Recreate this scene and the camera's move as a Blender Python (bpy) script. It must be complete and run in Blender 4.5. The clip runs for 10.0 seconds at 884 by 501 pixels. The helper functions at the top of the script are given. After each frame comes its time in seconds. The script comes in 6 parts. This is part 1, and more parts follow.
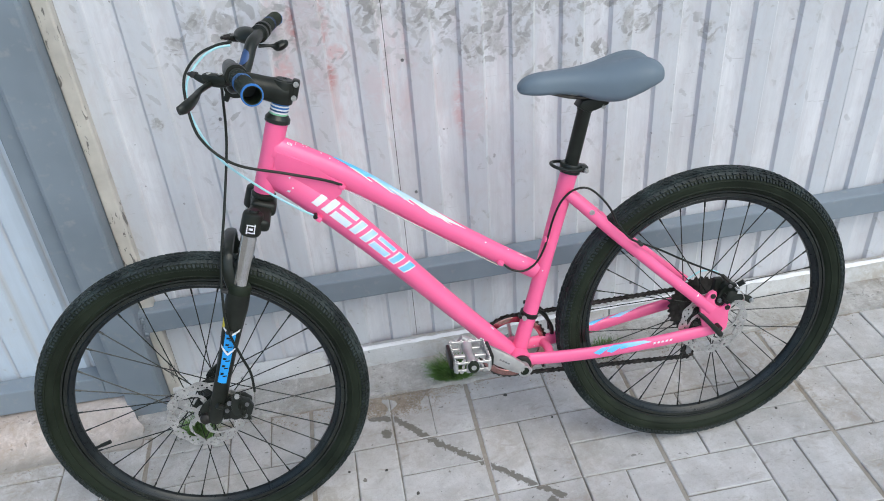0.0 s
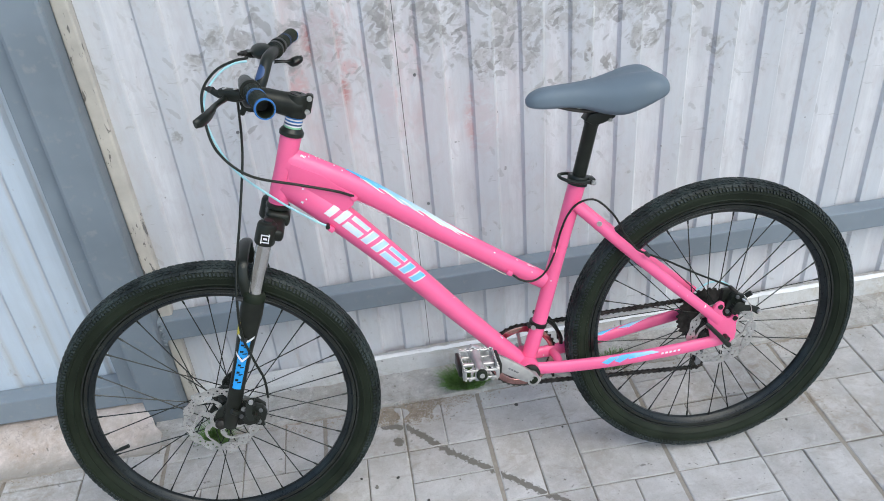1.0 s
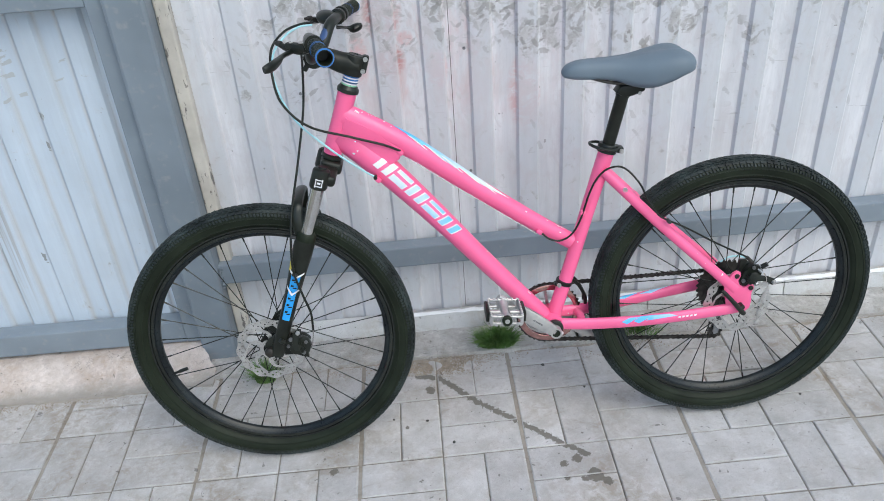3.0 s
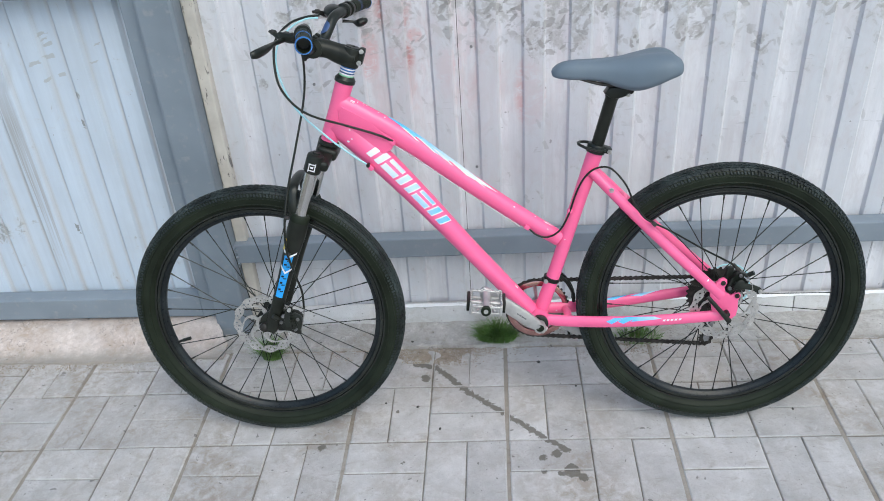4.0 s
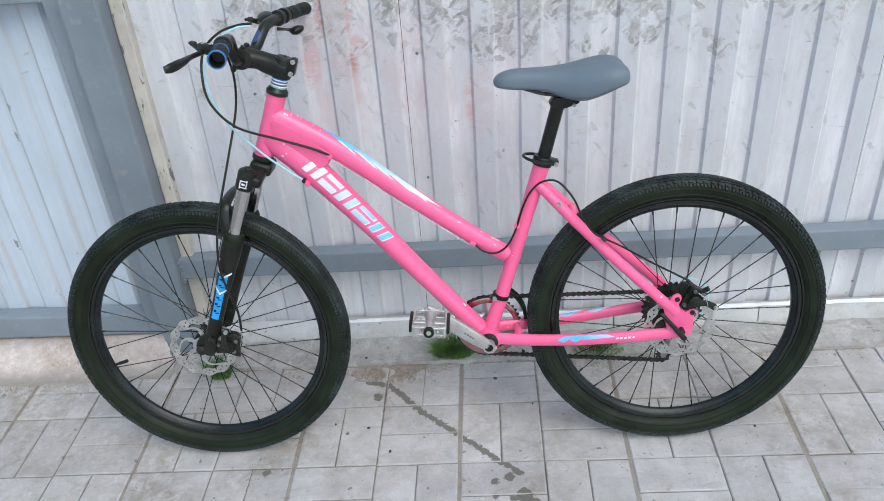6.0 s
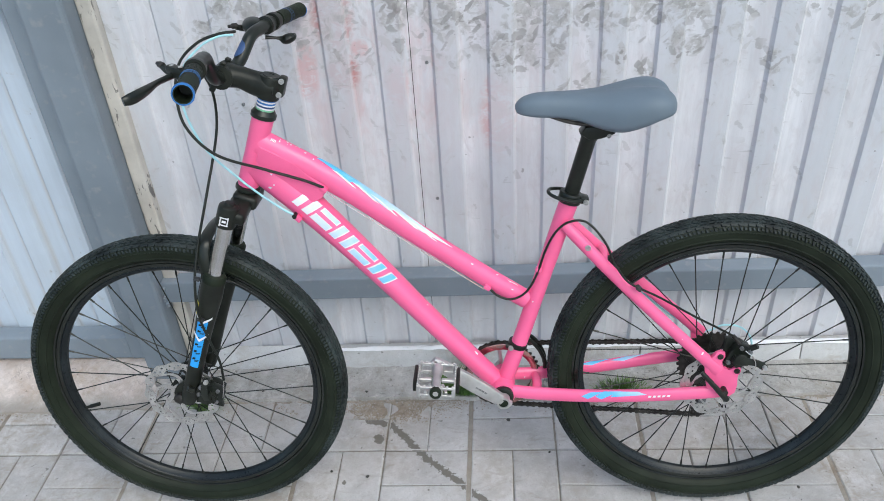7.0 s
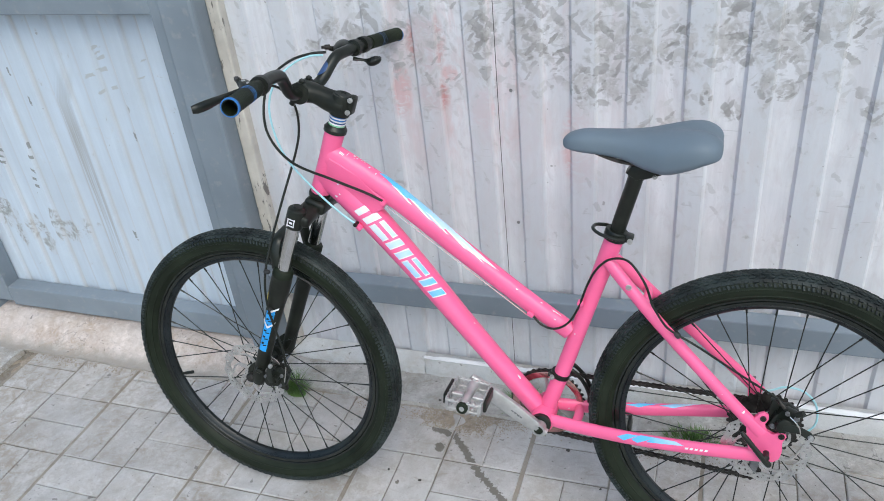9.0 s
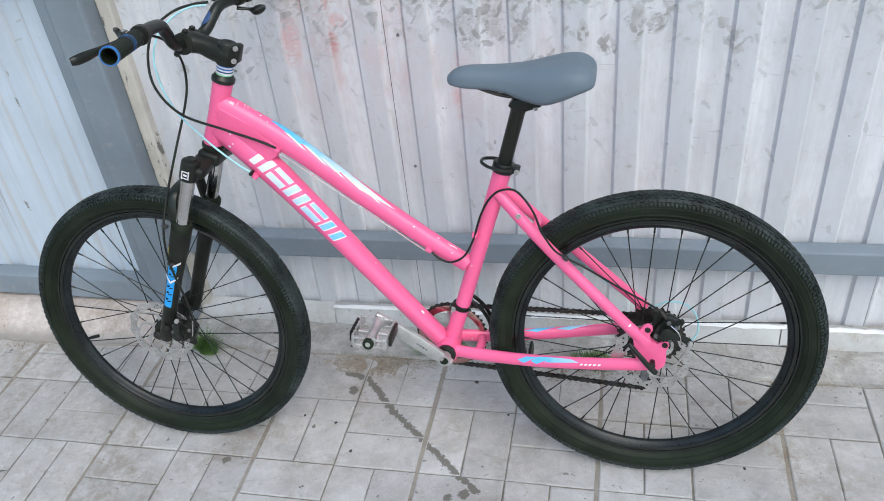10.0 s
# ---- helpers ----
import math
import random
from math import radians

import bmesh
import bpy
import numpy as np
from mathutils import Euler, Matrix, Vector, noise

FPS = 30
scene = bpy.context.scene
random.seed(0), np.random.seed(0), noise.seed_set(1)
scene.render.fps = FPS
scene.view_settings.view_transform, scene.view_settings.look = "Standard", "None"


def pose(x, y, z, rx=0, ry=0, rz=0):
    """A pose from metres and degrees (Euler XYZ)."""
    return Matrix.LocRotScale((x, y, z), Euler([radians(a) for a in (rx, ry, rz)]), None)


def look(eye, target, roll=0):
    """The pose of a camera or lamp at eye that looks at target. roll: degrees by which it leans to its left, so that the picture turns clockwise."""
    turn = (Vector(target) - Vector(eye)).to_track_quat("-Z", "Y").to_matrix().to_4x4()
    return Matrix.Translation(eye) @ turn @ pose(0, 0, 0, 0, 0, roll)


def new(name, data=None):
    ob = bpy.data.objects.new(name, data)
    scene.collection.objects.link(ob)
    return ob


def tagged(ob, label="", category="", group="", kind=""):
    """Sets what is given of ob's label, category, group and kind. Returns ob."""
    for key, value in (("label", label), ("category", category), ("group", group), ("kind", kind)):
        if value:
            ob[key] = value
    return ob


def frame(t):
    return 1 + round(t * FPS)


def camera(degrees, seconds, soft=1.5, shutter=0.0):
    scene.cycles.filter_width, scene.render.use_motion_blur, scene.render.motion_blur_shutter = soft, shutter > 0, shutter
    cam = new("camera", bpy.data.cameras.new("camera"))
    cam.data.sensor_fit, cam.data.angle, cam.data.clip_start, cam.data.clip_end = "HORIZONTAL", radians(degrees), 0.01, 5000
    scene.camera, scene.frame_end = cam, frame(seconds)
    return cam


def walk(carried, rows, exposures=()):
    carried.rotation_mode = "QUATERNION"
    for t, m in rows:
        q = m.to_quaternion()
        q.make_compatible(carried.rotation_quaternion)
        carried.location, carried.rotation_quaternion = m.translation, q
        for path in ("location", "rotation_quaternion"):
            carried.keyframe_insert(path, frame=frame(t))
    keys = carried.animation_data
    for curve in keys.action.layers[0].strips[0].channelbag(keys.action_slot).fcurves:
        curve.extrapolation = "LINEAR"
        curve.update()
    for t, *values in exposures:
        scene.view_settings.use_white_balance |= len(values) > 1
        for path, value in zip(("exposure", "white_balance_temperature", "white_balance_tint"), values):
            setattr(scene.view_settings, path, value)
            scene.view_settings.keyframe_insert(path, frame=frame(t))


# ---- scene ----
cam = camera(58.3, 10.0, soft=0.95)
METRES, EYE, TILT, LEAN, TURN = 1.3333, 1.447, 0.0, 0.0, -7.2
ROWS = [
    (0.0, 0.0, 0.0, 0.0, -2.61, -34.29, 3.83),
    (0.5, 0.0033, -0.0129, 0.009, -1.92, -33.32, 4.29),
    (1.0, 0.0158, -0.0235, 0.0084, -1.26, -33.22, 4.5),
    (1.5, 0.0309, -0.0422, 0.005, 1.86, -32.64, 3.91),
    (2.0, 0.0454, -0.0578, 0.0051, 4.29, -32.48, 4.84),
    (2.5, 0.0611, -0.0849, -0.0084, 6.05, -32.94, 5.27),
    (3.0, 0.0446, -0.1558, 0.0048, 3.81, -32.81, 3.74),
    (3.2, 0.0457, -0.1613, 0.0048, 3.52, -33.17, 3.58),
    (4.3, 0.2186, -0.1965, -0.0072, 11.48, -31.64, 3.52),
    (4.5, 0.2168, -0.1966, -0.0059, 10.5, -31.9, 2.87),
    (5.0, 0.2473, -0.1804, -0.0029, 10.02, -31.95, 4.08),
    (5.5, 0.273, -0.1632, -0.0066, 10.04, -31.97, 4.58),
    (5.7, 0.27, -0.1609, -0.009, 9.47, -31.69, 4.18),
    (6.8, 0.2086, 0.084, -0.0127, 8.93, -34.83, 3.56),
    (7.0, 0.22, 0.0839, -0.0036, 10.18, -34.7, 3.39),
    (7.5, 0.2242, 0.0864, 0.009, 16.83, -33.61, 3.81),
    (8.0, 0.2995, 0.1017, 0.0179, 21.78, -32.4, 4.47),
    (8.5, 0.3729, 0.1109, 0.0187, 25.1, -32.11, 5.43),
    (9.0, 0.4256, 0.1135, 0.0103, 25.52, -32.36, 5.55),
    (9.5, 0.4563, 0.0994, -0.0008, 20.9, -34.81, 5.21),
    (10.0, 0.4695, 0.0769, -0.0021, 18.42, -35.63, 5.29),
]
walk(cam, [(t, pose(0, 0, EYE, TILT, LEAN, TURN) @ pose(METRES * x, METRES * y, METRES * z, 90 + pitch, roll, yaw)) for t, x, y, z, yaw, pitch, roll in ROWS],
     exposures=((0.0, 0.49, 6300, 2), (10.0, 0.49, 6300, 2)))

# ---- world and light ----
SLOPE = 0.6                      # the lane rises gently towards +x


def tilt(x, y, z, rz=0):
    """A pose on the sloping lane."""
    return pose(0, 0, 0, 0, -SLOPE, 0) @ pose(x, y, z, 0, 0, rz)


world = bpy.data.worlds.new("sky")
scene.world = world
world.use_nodes = True
wn = world.node_tree.nodes
sky = wn.new("ShaderNodeTexSky")
sky.sky_type = "NISHITA"
sky.sun_disc = False
sky.sun_elevation, sky.sun_rotation = radians(52), radians(148)
sky.altitude, sky.air_density, sky.dust_density, sky.ozone_density = 100, 1.0, 2.5, 1.0
wn["Background"].inputs["Strength"].default_value = 0.15
world.node_tree.links.new(sky.outputs["Color"], wn["Background"].inputs["Color"])
sun_data = bpy.data.lights.new("sun", "SUN")
sun_data.energy, sun_data.angle, sun_data.color = 0.75, radians(45), (1.0, 0.97, 0.92)
sun = new("sun", sun_data)
sun.matrix_world = look((3.4, -5.5, 8.0), (0, 0, 0))


# ---- materials ----
def nodes_of(name):
    m = bpy.data.materials.new(name)
    m.use_nodes = True
    nt = m.node_tree
    return m, nt, nt.nodes["Principled BSDF"]


def add(nt, kind, **props):
    n = nt.nodes.new(kind)
    for k, v in props.items():
        if k in n.inputs:
            n.inputs[k].default_value = v
    return n


def calc(nt, op, a, b=None, clamp=False):
    n = nt.nodes.new("ShaderNodeMath")
    n.operation, n.use_clamp = op, clamp
    for i, v in enumerate((a, b)):
        if v is None:
            continue
        if isinstance(v, (int, float)):
            n.inputs[i].default_value = v
        else:
            nt.links.new(v, n.inputs[i])
    return n.outputs[0]


def vmath(nt, op, a, b=None):
    n = nt.nodes.new("ShaderNodeVectorMath")
    n.operation = op
    for i, v in enumerate((a, b)):
        if v is None:
            continue
        if isinstance(v, (tuple, Vector)):
            n.inputs[i].default_value = v
        else:
            nt.links.new(v, n.inputs[i])
    return n


def noise_of(nt, vec, scale, detail=4.0, rough=0.55, dist=0.0):
    n = add(nt, "ShaderNodeTexNoise", Scale=scale, Detail=detail, Roughness=rough, Distortion=dist)
    nt.links.new(vec, n.inputs["Vector"])
    return n.outputs["Fac"]


def ramp(nt, fac, lo, hi):
    n = add(nt, "ShaderNodeMapRange")
    n.inputs["From Min"].default_value, n.inputs["From Max"].default_value = lo, hi
    nt.links.new(fac, n.inputs["Value"])
    return n.outputs["Result"]


def blend(nt, fac, a, b):
    n = nt.nodes.new("ShaderNodeMix")
    n.data_type = "RGBA"
    for sock, v in ((n.inputs["Factor"], fac), (n.inputs["A"], a), (n.inputs["B"], b)):
        if isinstance(v, (int, float)):
            sock.default_value = v
        elif isinstance(v, tuple):
            sock.default_value = (*v, 1) if len(v) == 3 else v
        else:
            nt.links.new(v, sock)
    return n.outputs["Result"]


def position(nt):
    return nt.nodes.new("ShaderNodeNewGeometry").outputs["Position"]


def relief(nt, bsdf, height, strength, depth):
    b = add(nt, "ShaderNodeBump", Strength=strength, Distance=depth)
    nt.links.new(height, b.inputs["Height"])
    nt.links.new(b.outputs["Normal"], bsdf.inputs["Normal"])


def plain(name, colour, rough=0.5, metal=0.0, dirt=0.15, scale=30.0, bump=0.15, depth=0.001, coat=0.0, worn=None, spec=0.5, chips=False):
    """A material with two scales of wear: broad dirt and fine grain."""
    m, nt, b = nodes_of(name)
    p = nt.nodes.new("ShaderNodeTexCoord").outputs["Object"]
    broad, fine = noise_of(nt, p, scale, 3), noise_of(nt, p, scale * 9, 5)
    dark = tuple(c * (1 - dirt * 1.6) for c in colour)
    light = tuple(min(1, c * (1 + dirt * 0.8) + 0.01 * dirt) for c in colour)
    col = blend(nt, ramp(nt, broad, 0.3, 0.7), dark, light)
    if worn:
        col = blend(nt, calc(nt, "MULTIPLY", ramp(nt, fine, 0.58, 0.72), 0.6), col, worn)
    if chips:
        bare = ramp(nt, noise_of(nt, p, 55, 3, 0.5, 0.6), 0.735, 0.75)
        col = blend(nt, bare, col, (0.82, 0.78, 0.80))
    nt.links.new(col, b.inputs["Base Color"])
    r = add(nt, "ShaderNodeMapRange")
    r.inputs["To Min"].default_value, r.inputs["To Max"].default_value = max(0.02, rough - 0.1), min(1, rough + 0.1)
    nt.links.new(fine, r.inputs["Value"])
    nt.links.new(r.outputs["Result"], b.inputs["Roughness"])
    b.inputs["Metallic"].default_value = metal
    b.inputs["Coat Weight"].default_value = coat
    b.inputs["Specular IOR Level"].default_value = spec
    relief(nt, b, fine, bump, depth)
    return m


def spread(nt, x, z, spots):
    """How far inside the nearest of some soft ellipses (x, z, half width, half height) a point lies, 0 to 1."""
    found = None
    for cx, cz, rx, rz in spots:
        u = calc(nt, "MULTIPLY", calc(nt, "SUBTRACT", x, cx), 1 / rx)
        v = calc(nt, "MULTIPLY", calc(nt, "SUBTRACT", z, cz), 1 / rz)
        d = calc(nt, "SUBTRACT", 1.0, calc(nt, "ADD", calc(nt, "MULTIPLY", u, u), calc(nt, "MULTIPLY", v, v)))
        found = d if found is None else calc(nt, "MAXIMUM", found, d)
    return calc(nt, "MAXIMUM", found, 0.0)


def strokes(nt, x, z, rows, lean):
    """Short slanted dashes (x, z, half length, half width), hard-edged."""
    mask = None
    for cx, cz, rx, rz in rows:
        dx, dz = calc(nt, "SUBTRACT", x, cx), calc(nt, "SUBTRACT", z, cz)
        u = calc(nt, "ABSOLUTE", calc(nt, "MULTIPLY", dx, 1 / rx))
        v = calc(nt, "ABSOLUTE", calc(nt, "MULTIPLY", calc(nt, "ADD", dz, calc(nt, "MULTIPLY", dx, lean)), 1 / rz))
        d = calc(nt, "SUBTRACT", 1.0, calc(nt, "MAXIMUM", u, v))
        mask = d if mask is None else calc(nt, "MAXIMUM", mask, d)
    return mask


def dabs(nt, x, z, warp, ragged, scale, lean, tall, keep):
    """Leaf-shaped rubs, one to a cell: how strongly each shows, and its own random tone."""
    comb = nt.nodes.new("ShaderNodeCombineXYZ")
    nt.links.new(calc(nt, "MULTIPLY", calc(nt, "ADD", x, calc(nt, "MULTIPLY", z, lean)), scale), comb.inputs[0])
    nt.links.new(calc(nt, "MULTIPLY", z, scale * tall), comb.inputs[2])
    cell = nt.nodes.new("ShaderNodeTexVoronoi")
    cell.inputs["Scale"].default_value = 1.0
    nt.links.new(vmath(nt, "ADD", comb.outputs[0], vmath(nt, "MULTIPLY", warp, (1.5, 0.0, 1.5)).outputs[0]).outputs[0], cell.inputs["Vector"])
    sep = nt.nodes.new("ShaderNodeSeparateXYZ")
    nt.links.new(cell.outputs["Color"], sep.inputs[0])
    shape = ramp(nt, calc(nt, "ADD", cell.outputs["Distance"], calc(nt, "MULTIPLY", calc(nt, "SUBTRACT", ragged, 0.5), 0.75)), 0.43, 0.34)
    return calc(nt, "MULTIPLY", shape, ramp(nt, calc(nt, "ADD", sep.outputs[0], keep), 0.96, 1.04)), sep.outputs[1]


def fence_paint(name, heavy):
    """White paint on profiled steel: scuffed grey patches, faded red marks, faint vertical runs."""
    m, nt, b = nodes_of(name)
    p = position(nt)
    sep = nt.nodes.new("ShaderNodeSeparateXYZ")
    nt.links.new(p, sep.inputs[0])
    x, y, z = sep.outputs["X"], sep.outputs["Y"], sep.outputs["Z"]
    tall = vmath(nt, "MULTIPLY", p, (1, 1, 0.07)).outputs[0]
    runs = noise_of(nt, tall, 24, 5, 0.65)
    cloud = noise_of(nt, p, 5, 4)
    fine = noise_of(nt, p, 160, 4)
    clump = noise_of(nt, p, 6.5, 3, 0.5)
    patches = noise_of(nt, vmath(nt, "MULTIPLY", p, (1, 1, 0.9)).outputs[0], 26, 6, 0.62, 1.0)
    swirl = noise_of(nt, vmath(nt, "MULTIPLY", p, (1.15, 1, 0.75)).outputs[0], 34, 4, 0.6, 1.6)
    flecks = noise_of(nt, vmath(nt, "MULTIPLY", p, (0.75, 1, 1.35)).outputs[0], 58, 3, 0.5, 1.2)
    dashes = noise_of(nt, vmath(nt, "MULTIPLY", p, (0.55, 1, 2.3)).outputs[0], 62, 2, 0.5, 0.4)
    tones = noise_of(nt, p, 42, 4, 0.6)
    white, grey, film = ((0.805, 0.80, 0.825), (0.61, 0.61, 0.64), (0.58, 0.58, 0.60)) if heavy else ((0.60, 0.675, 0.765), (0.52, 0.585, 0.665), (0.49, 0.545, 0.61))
    base = blend(nt, ramp(nt, runs, 0.35, 0.68), grey, white)
    base = blend(nt, calc(nt, "MULTIPLY", ramp(nt, cloud, 0.42, 0.68), 0.6), base, film)
    if heavy:
        up = ramp(nt, z, 0.70, 0.90)
        mid = calc(nt, "MULTIPLY", ramp(nt, x, -0.45, -0.12), ramp(nt, x, 1.7, 0.9))
        spots = ((0.363, 0.95, 0.034, 0.13), (0.365, 0.84, 0.034, 0.05), (0.420, 0.95, 0.034, 0.13), (0.422, 0.85, 0.03, 0.045), (0.595, 0.95, 0.045, 0.06), (0.604, 0.79, 0.026, 0.03), (0.554, 0.82, 0.015, 0.04), (0.312, 0.83, 0.034, 0.06), (0.70, 0.95, 0.06, 0.06), (0.81, 0.95, 0.05, 0.07),
                 (0.664, 0.84, 0.016, 0.05), (0.70, 0.84, 0.026, 0.026), (0.49, 0.93, 0.045, 0.06), (0.09, 0.95, 0.05, 0.06), (0.19, 0.94, 0.036, 0.06), (0.25, 0.93, 0.036, 0.06), (-0.384, 0.754, 0.018, 0.020), (-0.25, 0.965, 0.028, 0.03), (-0.20, 0.94, 0.03, 0.04), (-0.307, 0.914, 0.024, 0.026))
        zone = spread(nt, x, z, spots)
        reach = calc(nt, "ADD", calc(nt, "MULTIPLY", calc(nt, "MULTIPLY", up, mid), 0.55), calc(nt, "MULTIPLY", zone, 0.75), True)
        pinks = calc(nt, "MULTIPLY", ramp(nt, x, -0.22, -0.04), ramp(nt, x, 0.55, 0.05))
        pinks = calc(nt, "MULTIPLY", pinks, ramp(nt, z, 0.48, 0.8))
        stain = calc(nt, "MULTIPLY", ramp(nt, noise_of(nt, vmath(nt, "MULTIPLY", p, (1.6, 1, 0.45)).outputs[0], 11, 5, 0.65, 0.6), 0.47, 0.66), pinks)
        base = blend(nt, calc(nt, "MULTIPLY", stain, 0.50), base, (0.58, 0.30, 0.28))
        smudge = calc(nt, "MULTIPLY", ramp(nt, noise_of(nt, vmath(nt, "MULTIPLY", p, (1.5, 1, 0.7)).outputs[0], 13, 4, 0.6, 0.8), 0.50, 0.64), ramp(nt, z, 0.55, 0.85))
        base = blend(nt, calc(nt, "MULTIPLY", smudge, 0.30), base, (0.50, 0.51, 0.53))
        # rubbed red blots, two of them strong
        streaks = noise_of(nt, vmath(nt, "MULTIPLY", p, (0.8, 1, 1.3)).outputs[0], 36, 5, 0.65, 1.6)
        for spots_r, how, tone in ((((-0.034, 0.930, 0.050, 0.080), (-0.024, 0.810, 0.040, 0.050)), 0.85, (0.47, 0.21, 0.20)), (((-0.10, 0.84, 0.025, 0.04), (0.015, 0.86, 0.022, 0.022), (0.18, 0.83, 0.02, 0.03), (0.087, 0.78, 0.03, 0.06), (0.300, 0.70, 0.045, 0.11), (-0.105, 0.80, 0.03, 0.06)), 0.62, (0.62, 0.36, 0.36))):
            blot = calc(nt, "MULTIPLY", ramp(nt, spread(nt, x, z, spots_r), 0.0, 0.6), ramp(nt, streaks, 0.36, 0.54))
            base = blend(nt, calc(nt, "MULTIPLY", blot, how), base, tone)
    else:
        spots = ((-1.49, 0.37, 0.060, 0.065), (-1.463, 0.31, 0.030, 0.065), (-1.40, 0.335, 0.036, 0.055), (-1.365, 0.285, 0.034, 0.065), (-1.30, 0.35, 0.022, 0.065), (-1.25, 0.33, 0.050, 0.055), (-1.19, 0.345, 0.022, 0.045), (-1.137, 0.335, 0.024, 0.05), (-1.163, 0.805, 0.012, 0.012), (-0.891, 0.743, 0.009, 0.016), (-1.10, 0.95, 0.008, 0.012))
        zone = spread(nt, x, z, spots)
        reach = calc(nt, "SUBTRACT", calc(nt, "MULTIPLY", zone, 2.6, True), 0.25)
    lift = calc(nt, "ADD", calc(nt, "MULTIPLY", reach, 0.13), calc(nt, "MULTIPLY", calc(nt, "SUBTRACT", clump, 0.5), calc(nt, "ADD", calc(nt, "MULTIPLY", reach, 0.65), 0.04 if heavy else 0.12)))
    proud = ramp(nt, y, 1.656, 1.650)           # 1 on the standing ribs, where scuffs gather most
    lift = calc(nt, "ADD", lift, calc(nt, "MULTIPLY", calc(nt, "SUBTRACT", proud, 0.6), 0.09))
    lift = calc(nt, "ADD", lift, calc(nt, "MULTIPLY", zone, 0.06 if heavy else 0.14))
    if heavy:
        lift = calc(nt, "SUBTRACT", lift, calc(nt, "MULTIPLY", calc(nt, "SUBTRACT", 1.0, reach), 0.075))
    # the fence's standing ribs get an even bluish grey over the white
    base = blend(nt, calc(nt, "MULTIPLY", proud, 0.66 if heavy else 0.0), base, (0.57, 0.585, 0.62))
    worn = ramp(nt, calc(nt, "ADD", patches, lift), 0.572, 0.668)
    worn = calc(nt, "MULTIPLY", worn, ramp(nt, calc(nt, "ADD", swirl, calc(nt, "MULTIPLY", tones, 0.5)), 0.66, 0.80))
    soft = calc(nt, "MULTIPLY", ramp(nt, calc(nt, "ADD", patches, lift), 0.49, 0.64), 0.45 if heavy else 0.30)
    base = blend(nt, soft, base, (0.55, 0.55, 0.56))
    if heavy:
        warp = nt.nodes.new("ShaderNodeTexNoise")
        warp.inputs["Scale"].default_value, warp.inputs["Detail"].default_value = 20, 2
        nt.links.new(p, warp.inputs["Vector"])
        keep = calc(nt, "ADD", calc(nt, "SUBTRACT", calc(nt, "MULTIPLY", reach, 0.95), 0.22), calc(nt, "MULTIPLY", calc(nt, "SUBTRACT", clump, 0.5), 1.3))
        mottle = noise_of(nt, vmath(nt, "MULTIPLY", p, (1.5, 1, 0.6)).outputs[0], 20, 7, 0.72, 0.8)
        base = blend(nt, calc(nt, "MULTIPLY", ramp(nt, mottle, 0.49, 0.62), 0.40), base, (0.57, 0.535, 0.55))
        loose = calc(nt, "ADD", calc(nt, "MULTIPLY", ramp(nt, z, 0.45, 0.95), 0.24), calc(nt, "MULTIPLY", calc(nt, "SUBTRACT", clump, 0.5), 0.9))
        for scale, lean, tall, often, how in ((34, 0.7, 0.50, keep, 0.5), (44, -0.6, 0.55, keep, 0.5), (30, 0.2, 1.3, keep, 0.5), (66, -0.8, 0.6, keep, 0.5), (70, 0.5, 0.45, loose, 0.28)):
            leaf, tint = dabs(nt, x, z, warp.outputs["Color"], flecks, scale, lean, tall, often)
            base = blend(nt, calc(nt, "MULTIPLY", leaf, calc(nt, "ADD", calc(nt, "MULTIPLY", zone, 0.3), how)), base, blend(nt, tint, (0.54, 0.53, 0.525), (0.235, 0.222, 0.215)))
    base = blend(nt, calc(nt, "MULTIPLY", worn, 0.50 if heavy else 0.95), base, blend(nt, ramp(nt, tones, 0.40, 0.66), *(((0.46, 0.445, 0.435), (0.29, 0.275, 0.265)) if heavy else ((0.37, 0.385, 0.395), (0.26, 0.27, 0.27)))))
    rub = calc(nt, "ADD", calc(nt, "MULTIPLY", reach, 0.95), 0.05 if heavy else 0.25, True)
    marks = ramp(nt, calc(nt, "ADD", flecks, calc(nt, "MULTIPLY", reach, 0.13)), 0.725, 0.75)
    base = blend(nt, calc(nt, "MULTIPLY", calc(nt, "MULTIPLY", marks, 0.30), rub), base, (0.28, 0.262, 0.25))
    hatch = ramp(nt, calc(nt, "ADD", dashes, calc(nt, "MULTIPLY", calc(nt, "SUBTRACT", clump, 0.5), 0.5)), 0.73, 0.75)
    base = blend(nt, calc(nt, "MULTIPLY", calc(nt, "MULTIPLY", hatch, 0.58), rub), base, (0.23, 0.222, 0.215))
    if heavy:
        scrape = ramp(nt, calc(nt, "ADD", noise_of(nt, vmath(nt, "MULTIPLY", p, (0.35, 1, 4.0)).outputs[0], 40, 3, 0.5, 0.3), calc(nt, "MULTIPLY", calc(nt, "SUBTRACT", clump, 0.5), 0.4)), 0.72, 0.75)
        base = blend(nt, calc(nt, "MULTIPLY", scrape, 0.35), base, (0.36, 0.35, 0.35))
    else:
        # long upright scratches rubbed into the paint, bending over at their top
        slant = calc(nt, "SUBTRACT", x, calc(nt, "MULTIPLY", calc(nt, "MAXIMUM", calc(nt, "SUBTRACT", z, 0.755), 0.0), 0.45))
        band = calc(nt, "MULTIPLY", ramp(nt, slant, -1.132, -1.118), ramp(nt, slant, -1.070, -1.082))
        band = calc(nt, "MULTIPLY", band, calc(nt, "MULTIPLY", ramp(nt, z, 0.87, 0.66), ramp(nt, z, 0.12, 0.36)))
